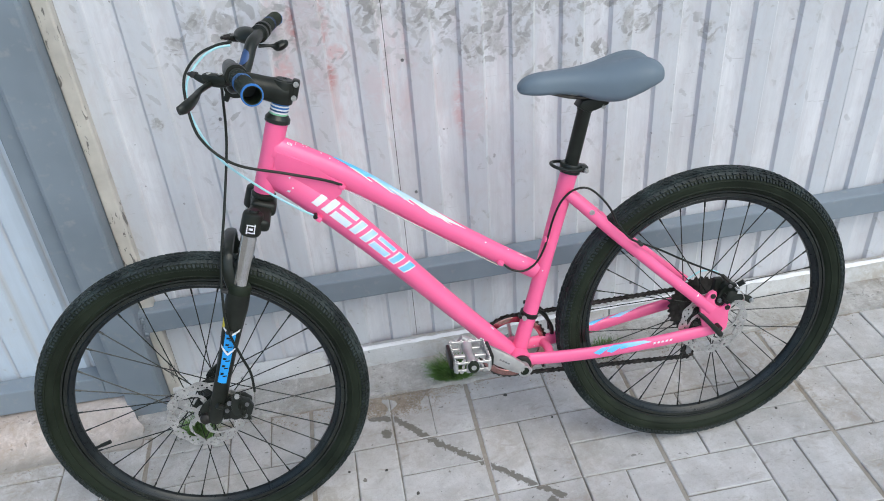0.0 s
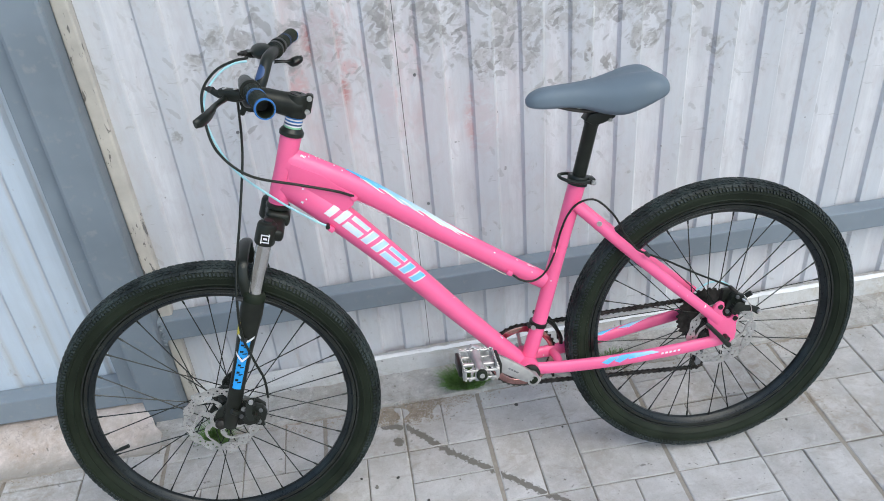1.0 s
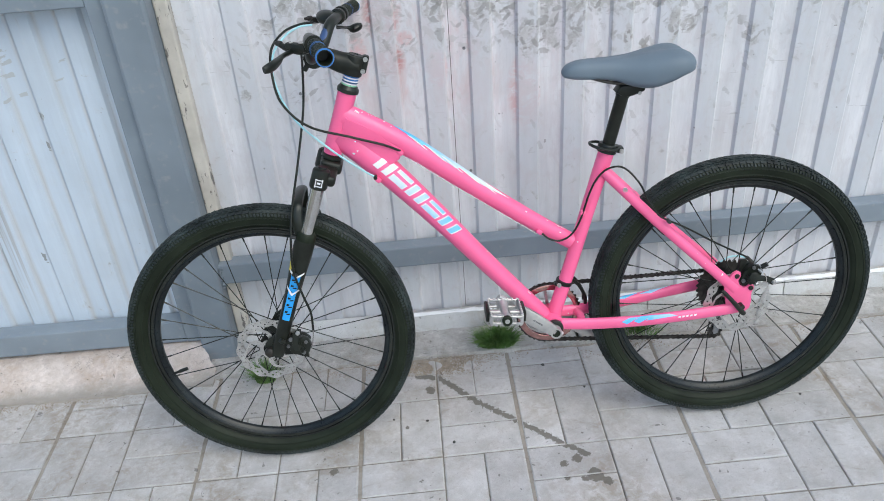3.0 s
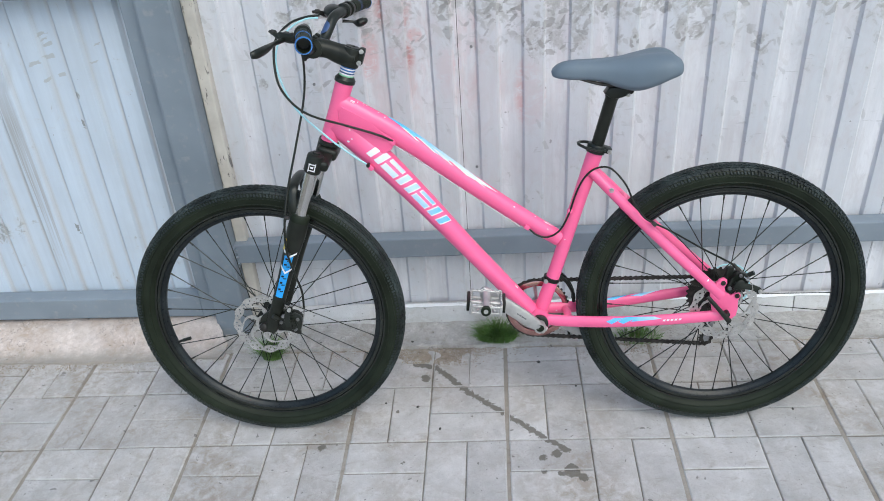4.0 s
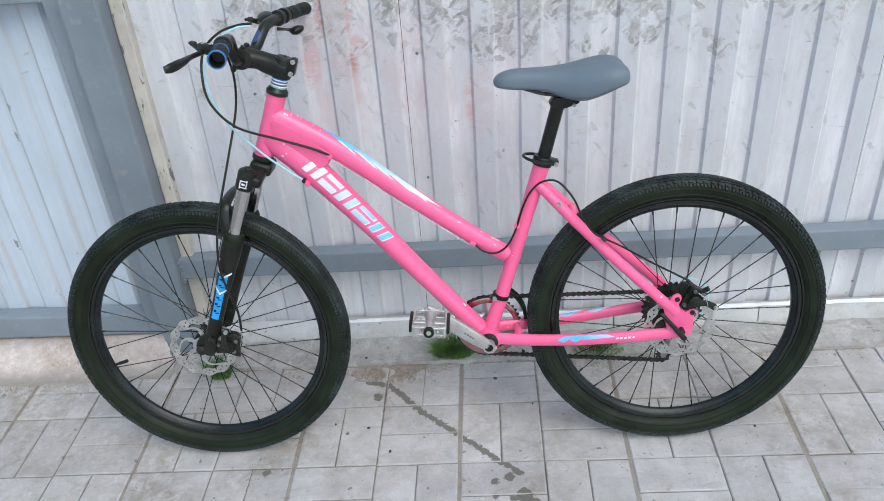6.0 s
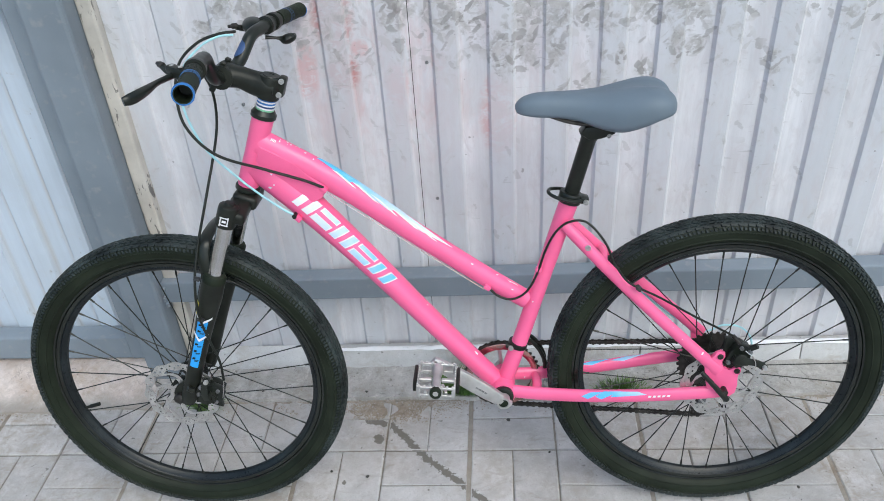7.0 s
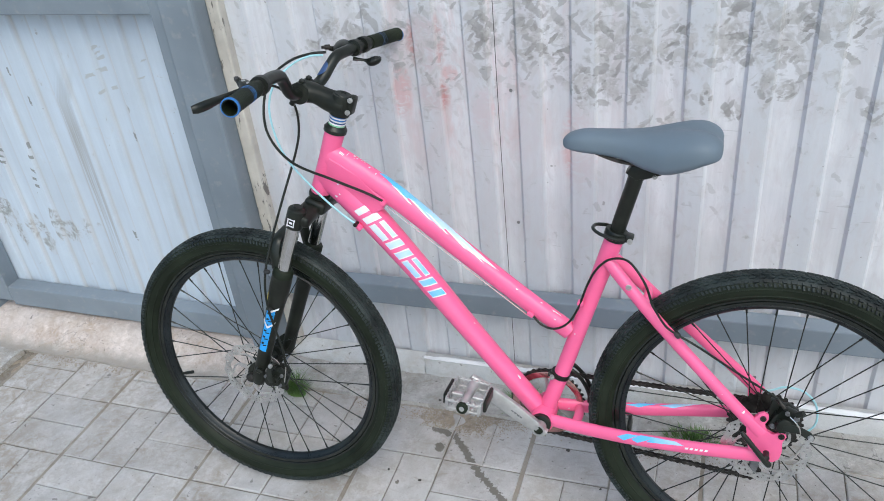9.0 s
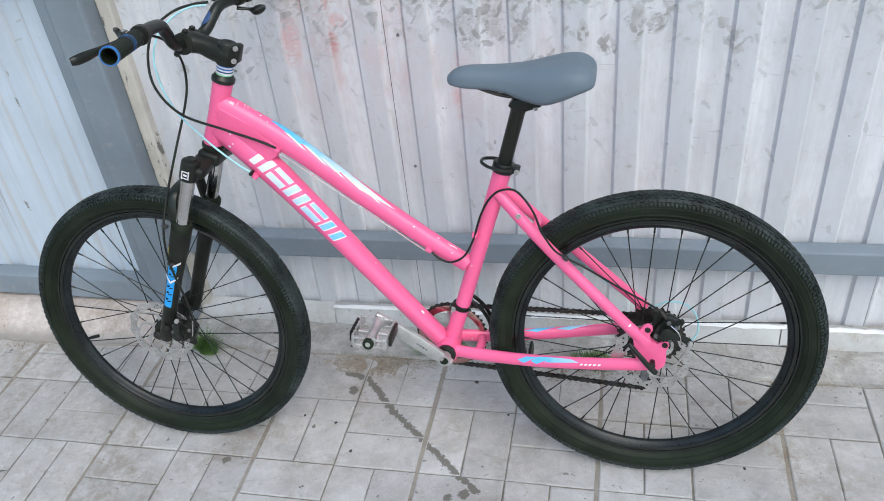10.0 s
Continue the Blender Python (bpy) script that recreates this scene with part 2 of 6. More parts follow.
        # crease shade painted along every fold of the sheet as grimy brown lines
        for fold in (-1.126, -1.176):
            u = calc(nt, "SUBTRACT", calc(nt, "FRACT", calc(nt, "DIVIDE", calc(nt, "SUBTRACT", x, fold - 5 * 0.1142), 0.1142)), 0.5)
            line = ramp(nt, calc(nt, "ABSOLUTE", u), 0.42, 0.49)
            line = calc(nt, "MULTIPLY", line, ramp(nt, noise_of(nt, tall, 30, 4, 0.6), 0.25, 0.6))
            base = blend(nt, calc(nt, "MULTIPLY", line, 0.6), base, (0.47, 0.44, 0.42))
        comb = nt.nodes.new("ShaderNodeCombineXYZ")
        nt.links.new(slant, comb.inputs[0])
        nt.links.new(calc(nt, "MULTIPLY", z, 0.015), comb.inputs[2])
        lines = noise_of(nt, comb.outputs[0], 120, 3, 0.6, 0.1)
        base = blend(nt, calc(nt, "MULTIPLY", calc(nt, "MULTIPLY", ramp(nt, lines, 0.40, 0.55), band), 0.85), base, (0.36, 0.36, 0.36))
        # rows of short dark rubs, and a few greyer ones higher up
        dark = strokes(nt, x, z, ((-1.416, 0.613, 0.008, 0.004), (-1.411, 0.595, 0.009, 0.005), (-1.413, 0.576, 0.009, 0.005), (-1.417, 0.557, 0.010, 0.005), (-1.291, 0.612, 0.004, 0.010), (-1.297, 0.577, 0.005, 0.006), (-1.306, 0.534, 0.007, 0.006), (-1.313, 0.507, 0.008, 0.006), (-1.314, 0.484, 0.008, 0.006), (-1.212, 0.755, 0.004, 0.014), (-1.259, 0.836, 0.004, 0.012), (-0.902, 0.658, 0.004, 0.012), (-1.021, 0.334, 0.005, 0.014)), 0.5)
        pale = strokes(nt, x, z, ((-0.936, 0.907, 0.014, 0.005), (-0.934, 0.893, 0.010, 0.004), (-0.930, 0.880, 0.016, 0.006), (-0.975, 0.834, 0.020, 0.006), (-0.937, 0.846, 0.014, 0.006), (-0.918, 0.797, 0.014, 0.006), (-0.958, 0.787, 0.010, 0.005), (-0.821, 0.826, 0.012, 0.003), (-0.801, 0.873, 0.009, 0.003)), -0.25)
        ragged = calc(nt, "MULTIPLY", calc(nt, "SUBTRACT", flecks, 0.5), 2.4)
        for mask, tone, how in ((dark, (0.20, 0.205, 0.20), 0.85), (pale, (0.42, 0.43, 0.43), 0.75)):
            base = blend(nt, calc(nt, "MULTIPLY", ramp(nt, calc(nt, "ADD", mask, ragged), 0.05, 0.25), calc(nt, "MULTIPLY", ramp(nt, mask, -0.35, 0.0), how)), base, tone)
    dots = ramp(nt, noise_of(nt, p, 75, 1), 0.79, 0.81)
    base = blend(nt, calc(nt, "MULTIPLY", dots, 0.6), base, (0.22, 0.21, 0.2))
    nt.links.new(base, b.inputs["Base Color"])
    b.inputs["Roughness"].default_value = 0.45
    relief(nt, b, calc(nt, "ADD", calc(nt, "MULTIPLY", worn, -0.5), calc(nt, "ADD", calc(nt, "MULTIPLY", fine, 0.4), cloud)), 0.35, 0.0015)
    return m


def stone(name, low, high, fleck, scale=14.0, random_tone=0.0, wet=False, bump=0.5, rugged=0.0, soil=None):
    """Concrete: cloudy tone, fine pits, sandy flecks."""
    m, nt, b = nodes_of(name)
    p = position(nt)
    cloud, mid, grit = noise_of(nt, p, scale, 5, 0.6), noise_of(nt, p, scale * 4, 4, 0.6, 0.6), noise_of(nt, p, 420, 3, 0.7)
    col = blend(nt, ramp(nt, cloud, 0.32, 0.68), low, high)
    col = blend(nt, calc(nt, "MULTIPLY", ramp(nt, mid, 0.55, 0.75), 0.4), col, fleck)
    col = blend(nt, calc(nt, "MULTIPLY", ramp(nt, grit, 0.54, 0.72), 0.5), col, tuple(c * 0.55 for c in low))
    smear = ramp(nt, noise_of(nt, vmath(nt, "MULTIPLY", p, (0.6, 1.3, 1)).outputs[0], 26, 6, 0.7, 0.9), 0.56, 0.72)
    col = blend(nt, calc(nt, "MULTIPLY", smear, 0.66), col, tuple(c * k for c, k in zip(low, (0.70, 0.64, 0.56))))
    sx = nt.nodes.new("ShaderNodeSeparateXYZ")
    nt.links.new(p, sx.inputs[0])
    trodden = calc(nt, "MULTIPLY", ramp(nt, sx.outputs["X"], -0.3, -1.1), 0.14)
    muddy = calc(nt, "MULTIPLY", ramp(nt, calc(nt, "ADD", noise_of(nt, p, 3.4, 3, 0.6, 0.5), trodden), 0.45, 0.66), ramp(nt, noise_of(nt, p, 38, 5, 0.7, 0.6), 0.36, 0.62))
    col = blend(nt, calc(nt, "MULTIPLY", muddy, 0.92), col, tuple(c * k for c, k in zip(low, (0.78, 0.70, 0.60))))
    pale = ramp(nt, noise_of(nt, p, 70, 5, 0.7, 0.3), 0.58, 0.72)
    col = blend(nt, calc(nt, "MULTIPLY", pale, 0.35), col, tuple(min(1, c * 1.25) for c in high))
    if rugged:
        crust = noise_of(nt, p, 17, 8, 0.78, 0.3)
        col = blend(nt, calc(nt, "MULTIPLY", ramp(nt, crust, 0.50, 0.66), rugged), col, tuple(c * k for c, k in zip(low, (0.74, 0.68, 0.60))))
        col = blend(nt, calc(nt, "MULTIPLY", ramp(nt, crust, 0.46, 0.34), rugged), col, tuple(min(1, c * 1.22) for c in high))
        mid = calc(nt, "ADD", mid, calc(nt, "MULTIPLY", crust, 2.5))
        if rugged > 0.4:
            wander = noise_of(nt, p, 4.5, 6, 0.62, 0.4)
            crack = ramp(nt, calc(nt, "ABSOLUTE", calc(nt, "SUBTRACT", wander, 0.47)), 0.0045, 0.0015)
            crack = calc(nt, "MULTIPLY", crack, ramp(nt, noise_of(nt, p, 5, 2), 0.45, 0.6))
            col = blend(nt, calc(nt, "MULTIPLY", crack, 0.7), col, tuple(c * 0.4 for c in low))
            scrape = ramp(nt, noise_of(nt, p, 90, 6, 0.8, 0.2), 0.52, 0.66)
            col = blend(nt, calc(nt, "MULTIPLY", scrape, 0.45), col, tuple(c * 0.6 for c in low))
    if soil:
        # washed-up soil along a lower edge, from y = soil[0] fading out at soil[1]
        reach = calc(nt, "ADD", ramp(nt, sx.outputs["Y"], soil[1], soil[0]), calc(nt, "MULTIPLY", calc(nt, "SUBTRACT", noise_of(nt, p, 14, 6, 0.7), 0.5), 1.3))
        col = blend(nt, calc(nt, "MULTIPLY", ramp(nt, reach, 0.3, 0.85), 0.8), col, (0.33, 0.305, 0.27))
    spots = ramp(nt, noise_of(nt, p, 46, 2, 0.5, 0.4), 0.71, 0.74)
    col = blend(nt, calc(nt, "MULTIPLY", spots, 0.6), col, (0.10, 0.09, 0.08))
    specks = ramp(nt, noise_of(nt, p, 130, 1, 0.5), 0.76, 0.79)
    col = blend(nt, calc(nt, "MULTIPLY", specks, 0.7), col, (0.08, 0.075, 0.07))
    if random_tone:
        info = nt.nodes.new("ShaderNodeObjectInfo").outputs["Random"]
        tone = add(nt, "ShaderNodeHueSaturation")
        nt.links.new(calc(nt, "ADD", calc(nt, "MULTIPLY", info, random_tone), 1 - random_tone * 0.55), tone.inputs["Value"])
        nt.links.new(col, tone.inputs["Color"])
        col = tone.outputs["Color"]
    rough = 0.88
    if wet:
        # a dark trail of spilt liquid, with drops at its lower end
        wob = noise_of(nt, p, 75, 5, 0.75)
        flat = vmath(nt, "MULTIPLY", p, (1, 1, 0)).outputs[0]
        mask = None
        trail = ((-0.03, 1.421), (0.025, 1.412), (0.125, 1.301), (0.238, 1.202), (0.308, 1.14), (0.361, 1.095))
        for (ax, ay), (bx, by) in zip(trail, trail[1:]):
            ab = Vector((bx - ax, by - ay, 0))
            rel = vmath(nt, "SUBTRACT", flat, (ax, ay, 0)).outputs[0]
            t = calc(nt, "DIVIDE", vmath(nt, "DOT_PRODUCT", rel, ab).outputs["Value"], ab.length_squared, True)
            sc = nt.nodes.new("ShaderNodeVectorMath")
            sc.operation = "SCALE"
            sc.inputs[0].default_value = ab
            nt.links.new(t, sc.inputs["Scale"])
            d = vmath(nt, "DISTANCE", rel, sc.outputs[0]).outputs["Value"]
            v = calc(nt, "SUBTRACT", 0.0085, calc(nt, "SUBTRACT", d, calc(nt, "MULTIPLY", calc(nt, "SUBTRACT", wob, 0.5), 0.040)))
            mask = v if mask is None else calc(nt, "MAXIMUM", mask, v)
        for cx, cy, r in ((0.303, 1.069, 0.009), (0.336, 1.083, 0.013), (0.304, 1.025, 0.008), (0.368, 1.028, 0.02), (0.343, 1.02, 0.008), (0.392, 1.007, 0.012), (0.001, 1.366, 0.014), (-0.244, 1.115, 0.011), (-0.065, 1.235, 0.005), (0.365, 1.164, 0.004), (-0.037, 1.06, 0.004), (0.13, 1.216, 0.003)):
            d = vmath(nt, "DISTANCE", flat, (cx, cy, 0)).outputs["Value"]
            v = calc(nt, "SUBTRACT", r, calc(nt, "SUBTRACT", d, calc(nt, "MULTIPLY", calc(nt, "SUBTRACT", wob, 0.5), 0.03)))
            mask = calc(nt, "MAXIMUM", mask, v)
        damp = ramp(nt, mask, -0.0008, 0.0012)
        col = blend(nt, calc(nt, "MULTIPLY", damp, 0.85), col, (0.125, 0.112, 0.09))
    nt.links.new(col, b.inputs["Base Color"])
    b.inputs["Roughness"].default_value = rough
    relief(nt, b, calc(nt, "ADD", calc(nt, "MULTIPLY", grit, 0.5), mid), bump, 0.0015)
    return m


def flaked(name, colour, under):
    """Old paint on a steel strip, flaked off in upright scabs."""
    m, nt, b = nodes_of(name)
    p = position(nt)
    tone = noise_of(nt, p, 11, 4, 0.6)
    col = blend(nt, ramp(nt, tone, 0.3, 0.7), tuple(c * 0.8 for c in colour), tuple(min(1, c * 1.12) for c in colour))
    zone = noise_of(nt, vmath(nt, "MULTIPLY", p, (1, 1, 0.6)).outputs[0], 7, 2)
    scab = noise_of(nt, vmath(nt, "MULTIPLY", p, (1, 1, 0.28)).outputs[0], 95, 4, 0.6, 0.5)
    bare = ramp(nt, calc(nt, "ADD", scab, calc(nt, "MULTIPLY", calc(nt, "SUBTRACT", zone, 0.5), 0.8)), 0.70, 0.73)
    col = blend(nt, calc(nt, "MULTIPLY", bare, 0.85), col, under)
    nt.links.new(col, b.inputs["Base Color"])
    b.inputs["Roughness"].default_value = 0.6
    relief(nt, b, calc(nt, "SUBTRACT", tone, bare), 0.4, 0.001)
    return m


def faded(name, a, b_col, axis, lo, hi):
    """A printed fade from one colour to another along a local axis."""
    m, nt, b = nodes_of(name)
    p = nt.nodes.new("ShaderNodeTexCoord").outputs["Object"]
    sep = nt.nodes.new("ShaderNodeSeparateXYZ")
    nt.links.new(p, sep.inputs[0])
    f = calc(nt, "ADD", ramp(nt, sep.outputs[axis], lo, hi), calc(nt, "MULTIPLY", calc(nt, "SUBTRACT", noise_of(nt, p, 60, 3), 0.5), 0.5), True)
    nt.links.new(blend(nt, f, a, b_col), b.inputs["Base Color"])
    b.inputs["Roughness"].default_value = 0.35
    return m


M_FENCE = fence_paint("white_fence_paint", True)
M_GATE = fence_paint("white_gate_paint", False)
M_GREY = plain("grey_steel_paint", (0.222, 0.260, 0.300), 0.5, 0.0, 0.10, 5, 0.12, 0.001, worn=(0.3, 0.31, 0.32))
M_BEIGE = flaked("beige_trim_paint", (0.58, 0.545, 0.49), (0.12, 0.11, 0.10))
M_PLINTH = stone("painted_plinth", (0.54, 0.54, 0.54), (0.65, 0.65, 0.65), (0.42, 0.41, 0.40), 9)
M_LIME = plain("white_lime_crust", (0.86, 0.86, 0.87), 0.8, 0, 0.04, 20, 0.3, 0.002)
M_PAVER = stone("grey_paver_concrete", (0.425, 0.411, 0.402), (0.575, 0.557, 0.55), (0.34, 0.315, 0.285), 11, 0.16, True, 0.6, 0.3)
M_SAND = stone("sandy_joint_dirt", (0.28, 0.25, 0.215), (0.37, 0.335, 0.29), (0.2, 0.18, 0.15), 25)
M_JOINT = stone("dark_joint_sand", (0.20, 0.182, 0.155), (0.31, 0.285, 0.25), (0.14, 0.125, 0.105), 30)
# slightly paler chamfer concrete: worn edges with their highlight painted in
M_ARRIS = stone("worn_arris_highlight", (0.44, 0.43, 0.42), (0.56, 0.55, 0.54), (0.40, 0.38, 0.36), 30, 0.15)
M_STRIP = stone("rough_concrete_strip", (0.40, 0.385, 0.365), (0.56, 0.545, 0.525), (0.34, 0.315, 0.29), 13, 0, False, 1.2, 0.75)
M_DIRT = stone("brown_sandy_dirt", (0.30, 0.265, 0.225), (0.42, 0.385, 0.34), (0.22, 0.19, 0.16), 40, 0, False, 1.2, 0.8)
M_APRON = stone("pinkish_concrete", (0.56, 0.485, 0.445), (0.72, 0.645, 0.605), (0.46, 0.40, 0.365), 10, 0, False, 0.9, 0.45, (1.465, 1.545))
M_GRAIN = stone("loose_sand_grains", (0.29, 0.245, 0.20), (0.46, 0.40, 0.33), (0.19, 0.16, 0.125), 60)
M_PEBBLE = stone("dark_pebble", (0.05, 0.047, 0.043), (0.10, 0.095, 0.088), (0.04, 0.036, 0.032), 90)
M_PINK = plain("pink_frame_enamel", (0.95, 0.138, 0.328), 0.38, 0.0, 0.04, 14, 0.05, 0.0005, 0.3, chips=True)
M_RUBBER = plain("black_tyre_rubber", (0.0150, 0.0208, 0.0120), 0.5, 0, 0.26, 11, 0.25, 0.0008, spec=0.17)
M_TREAD = plain("dusty_tread_rubber", (0.026, 0.035, 0.034), 0.55, 0, 0.45, 20, 0.3, 0.0008, spec=0.3)
M_BLACK = plain("black_anodised_alloy", (0.0105, 0.0135, 0.0098), 0.36, 0.0, 0.3, 20, 0.08, 0.0004, 0.1, spec=0.35)
M_RIM = plain("glossy_black_rim", (0.010, 0.014, 0.016), 0.30, 0.0, 0.3, 20, 0.05, 0.0003, spec=0.30)
M_RIMSIDE = plain("satin_black_rim_side", (0.0095, 0.0125, 0.0095), 0.22, 0.0, 0.3, 20, 0.05, 0.0003, spec=0.5)
M_MATT = plain("matt_black_alloy", (0.0150, 0.0172, 0.0130), 0.38, 0.0, 0.25, 25, 0.1, 0.0004, spec=0.28)
M_DARK = plain("dark_oily_steel", (0.06, 0.055, 0.05), 0.45, 0.7, 0.4, 60, 0.2, 0.0005)
M_SCREW = plain("dull_zinc", (0.24, 0.24, 0.245), 0.5, 0.4, 0.3, 60, 0.2, 0.0005)
M_CHROME = plain("chromed_steel", (0.68, 0.67, 0.65), 0.12, 1.0, 0.1, 30, 0.03, 0.0003)
M_STEEL = plain("brushed_disc_steel", (0.64, 0.63, 0.61), 0.30, 0.9, 0.15, 40, 0.1, 0.0003)
M_SILVER = plain("silver_cast_alloy", (0.55, 0.54, 0.53), 0.4, 0.6, 0.15, 30, 0.15, 0.0005)
# coppery base colour paints the pink frame's reflection into plain ring steel
M_POLISH = plain("reflection_tinted_ring_steel", (0.47, 0.27, 0.25), 0.18, 0.95, 0.15, 40, 0.03, 0.0002)
M_SADDLE = plain("grey_saddle_vinyl", (0.142, 0.182, 0.222), 0.55, 0, 0.05, 9, 0.25, 0.0006)
M_BLUE = plain("bright_blue_rubber", (0.03, 0.16, 0.46), 0.5, 0, 0.1, 40, 0.1, 0.0004)
M_NAVY = plain("navy_print", (0.035, 0.075, 0.19), 0.4, 0, 0.1, 40, 0.05, 0.0003)
M_STICK = plain("azure_sticker", (0.03, 0.34, 0.80), 0.4, 0, 0.05, 40, 0.03, 0.0002)
M_CYAN = plain("pale_cyan_cable_sleeve", (0.42, 0.74, 0.80), 0.35, 0, 0.08, 60, 0.05, 0.0002)
M_MINT = plain("mint_green_anodising", (0.30, 0.62, 0.40), 0.35, 0.3, 0.1, 40, 0.05, 0.0002)
M_WHITE = plain("white_print", (0.82, 0.80, 0.82), 0.4, 0, 0.04, 40, 0.03, 0.0002)
M_YELLOW = plain("yellow_print", (0.75, 0.62, 0.06), 0.4, 0, 0.05, 40, 0.03, 0.0002)
M_FADE = faded("white_to_blue_print", (0.86, 0.84, 0.87), (0.10, 0.50, 0.84), "X", 0.30, 0.46)
M_WAVE = faded("blue_to_white_print", (0.12, 0.52, 0.82), (0.80, 0.84, 0.88), "X", 0.38, 0.53)
M_WAVE_STAY = faded("stay_blue_to_white_print", (0.12, 0.50, 0.84), (0.78, 0.82, 0.88), "X", 0.865, 0.985)
M_GRASS = plain("grass_blades", (0.15, 0.275, 0.07), 0.6, 0, 0.35, 30, 0.1, 0.0005, worn=(0.2, 0.24, 0.08))
M_CLIP = plain("sleeve_clip_plastic", (0.03, 0.03, 0.03), 0.5)


# ---- building helpers ----
def thing(name, m, label, category, group="", kind=""):
    ob = new(name)
    ob.empty_display_size = 0.05
    ob.matrix_basis = m
    return tagged(ob, label, category, group, kind)


def link_mesh(name, bm, material, smooth=True, sharp=35):
    me = bpy.data.meshes.new(name)
    bmesh.ops.recalc_face_normals(bm, faces=bm.faces)
    if smooth:
        lim = radians(sharp)
        for f in bm.faces:
            f.smooth = True
        for e in bm.edges:
            if len(e.link_faces) == 2 and e.calc_face_angle(0) > lim:
                e.smooth = False
    bm.to_mesh(me)
    bm.free()
    for mt in material if isinstance(material, (tuple, list)) else (material,):
        me.materials.append(mt)
    return me


def part(name, bm, material, parent, label="", smooth=True, kind=""):
    """Links a bmesh as one mesh object under a thing or under a part."""
    ob = new(name, link_mesh(name, bm, material, smooth))
    ob.parent = parent
    return tagged(ob, label, kind=kind)


def ring_faces(bm, rings, close=True, cap=True, wrap=False):
    n = len(rings[0])
    pairs = list(zip(rings, rings[1:])) + ([(rings[-1], rings[0])] if wrap else [])
    for a, b in pairs:
        for i in range(n if close else n - 1):
            j = (i + 1) % n
            bm.faces.new((a[i], a[j], b[j], b[i]))
    if cap and close and not wrap:
        bm.faces.new(rings[0][::-1])
        bm.faces.new(rings[-1])


def catmull(pts, steps=8):
    """A smooth line through the points; extra columns are carried along."""
    p = [np.array(q, float) for q in pts]
    p = [2 * p[0] - p[1], *p, 2 * p[-1] - p[-2]]
    out = []
    for a, b, c, d in zip(p, p[1:], p[2:], p[3:]):
        for k in range(steps):
            t = k / steps
            out.append(0.5 * (2 * b + (c - a) * t + (2 * a - 5 * b + 4 * c - d) * t * t + (3 * b - a - 3 * c + d) * t ** 3))
    out.append(p[-2])
    return out


class Tube:
    """A tube swept along a line of (x, y, z, ru, rv): ru lies in the bicycle's plane, rv across it."""

    def __init__(self, pts, steps=8):
        rows = catmull(pts, steps)
        self.c = [Vector(r[:3]) for r in rows]
        self.r = [(r[3], r[4]) for r in rows]
        self.dirs = []
        for i in range(len(self.c)):
            a, b = self.c[max(i - 1, 0)], self.c[min(i + 1, len(self.c) - 1)]
            self.dirs.append((b - a).normalized())

    def at(self, s, phi, lift=0.0):
        """The surface at s (0 to 1) and phi degrees: 90 faces up and out, 180 the near side (-y)."""
        f = s * (len(self.c) - 1)
        i = min(int(f), len(self.c) - 2)
        k = f - i
        c = self.c[i].lerp(self.c[i + 1], k)
        d = self.dirs[i].lerp(self.dirs[i + 1], k).normalized()
        ru, rv = (self.r[i][j] * (1 - k) + self.r[i + 1][j] * k for j in (0, 1))
        v = Vector((0, 1, 0))
        v = (v - d * v.dot(d)).normalized()
        u = v.cross(d).normalized()
        if u.z < 0 or (abs(u.z) < 1e-6 and u.x < 0):
            u = -u
        a = radians(phi)
        return c + u * ((ru + lift) * np.sin(a)) + v * ((rv + lift) * np.cos(a))

    def mesh(self, bm, n=20, cap=True):
        m = len(self.c) - 1
        rings = [[bm.verts.new(self.at(i / m, 360 * k / n)) for k in range(n)] for i in range(m + 1)]
        ring_faces(bm, rings, cap=cap)
        return bm

    def patch(self, bm, corners, ns=6, nphi=4, lift=0.0007):
        """A printed patch between four corners (s, phi)."""
        (a0, p0), (a1, p1), (a2, p2), (a3, p3) = corners
        grid = []
        for i in range(ns + 1):
            k = i / ns
            row = []
            for j in range(nphi + 1):
                q = j / nphi
                s = (a0 * (1 - k) + a1 * k) * (1 - q) + (a3 * (1 - k) + a2 * k) * q
                p = (p0 * (1 - k) + p1 * k) * (1 - q) + (p3 * (1 - k) + p2 * k) * q
                row.append(bm.verts.new(self.at(s, p, lift)))
            grid.append(row)
        for a, b in zip(grid, grid[1:]):
            for j in range(nphi):
                bm.faces.new((a[j], a[j + 1], b[j + 1], b[j]))


def rod(bm, pts, r, n=10, steps=6):
    """A round rod or cable through points in space."""
    rows = [Vector(q) for q in (catmull(pts, steps) if len(pts) > 2 else pts)]
    d0 = (rows[1] - rows[0]).normalized()
    u = d0.orthogonal().normalized()
    rings = []
    for i, c in enumerate(rows):
        d = (rows[min(i + 1, len(rows) - 1)] - rows[max(i - 1, 0)]).normalized()
        u = (u - d * u.dot(d)).normalized()
        w = d.cross(u)
        rr = r[min(i * len(r) // len(rows), len(r) - 1)] if isinstance(r, (list, tuple)) else r
        rings.append([bm.verts.new(c + (u * np.cos(a) + w * np.sin(a)) * rr) for a in np.linspace(0, 2 * np.pi, n, endpoint=False)])
    ring_faces(bm, rings)
    return bm


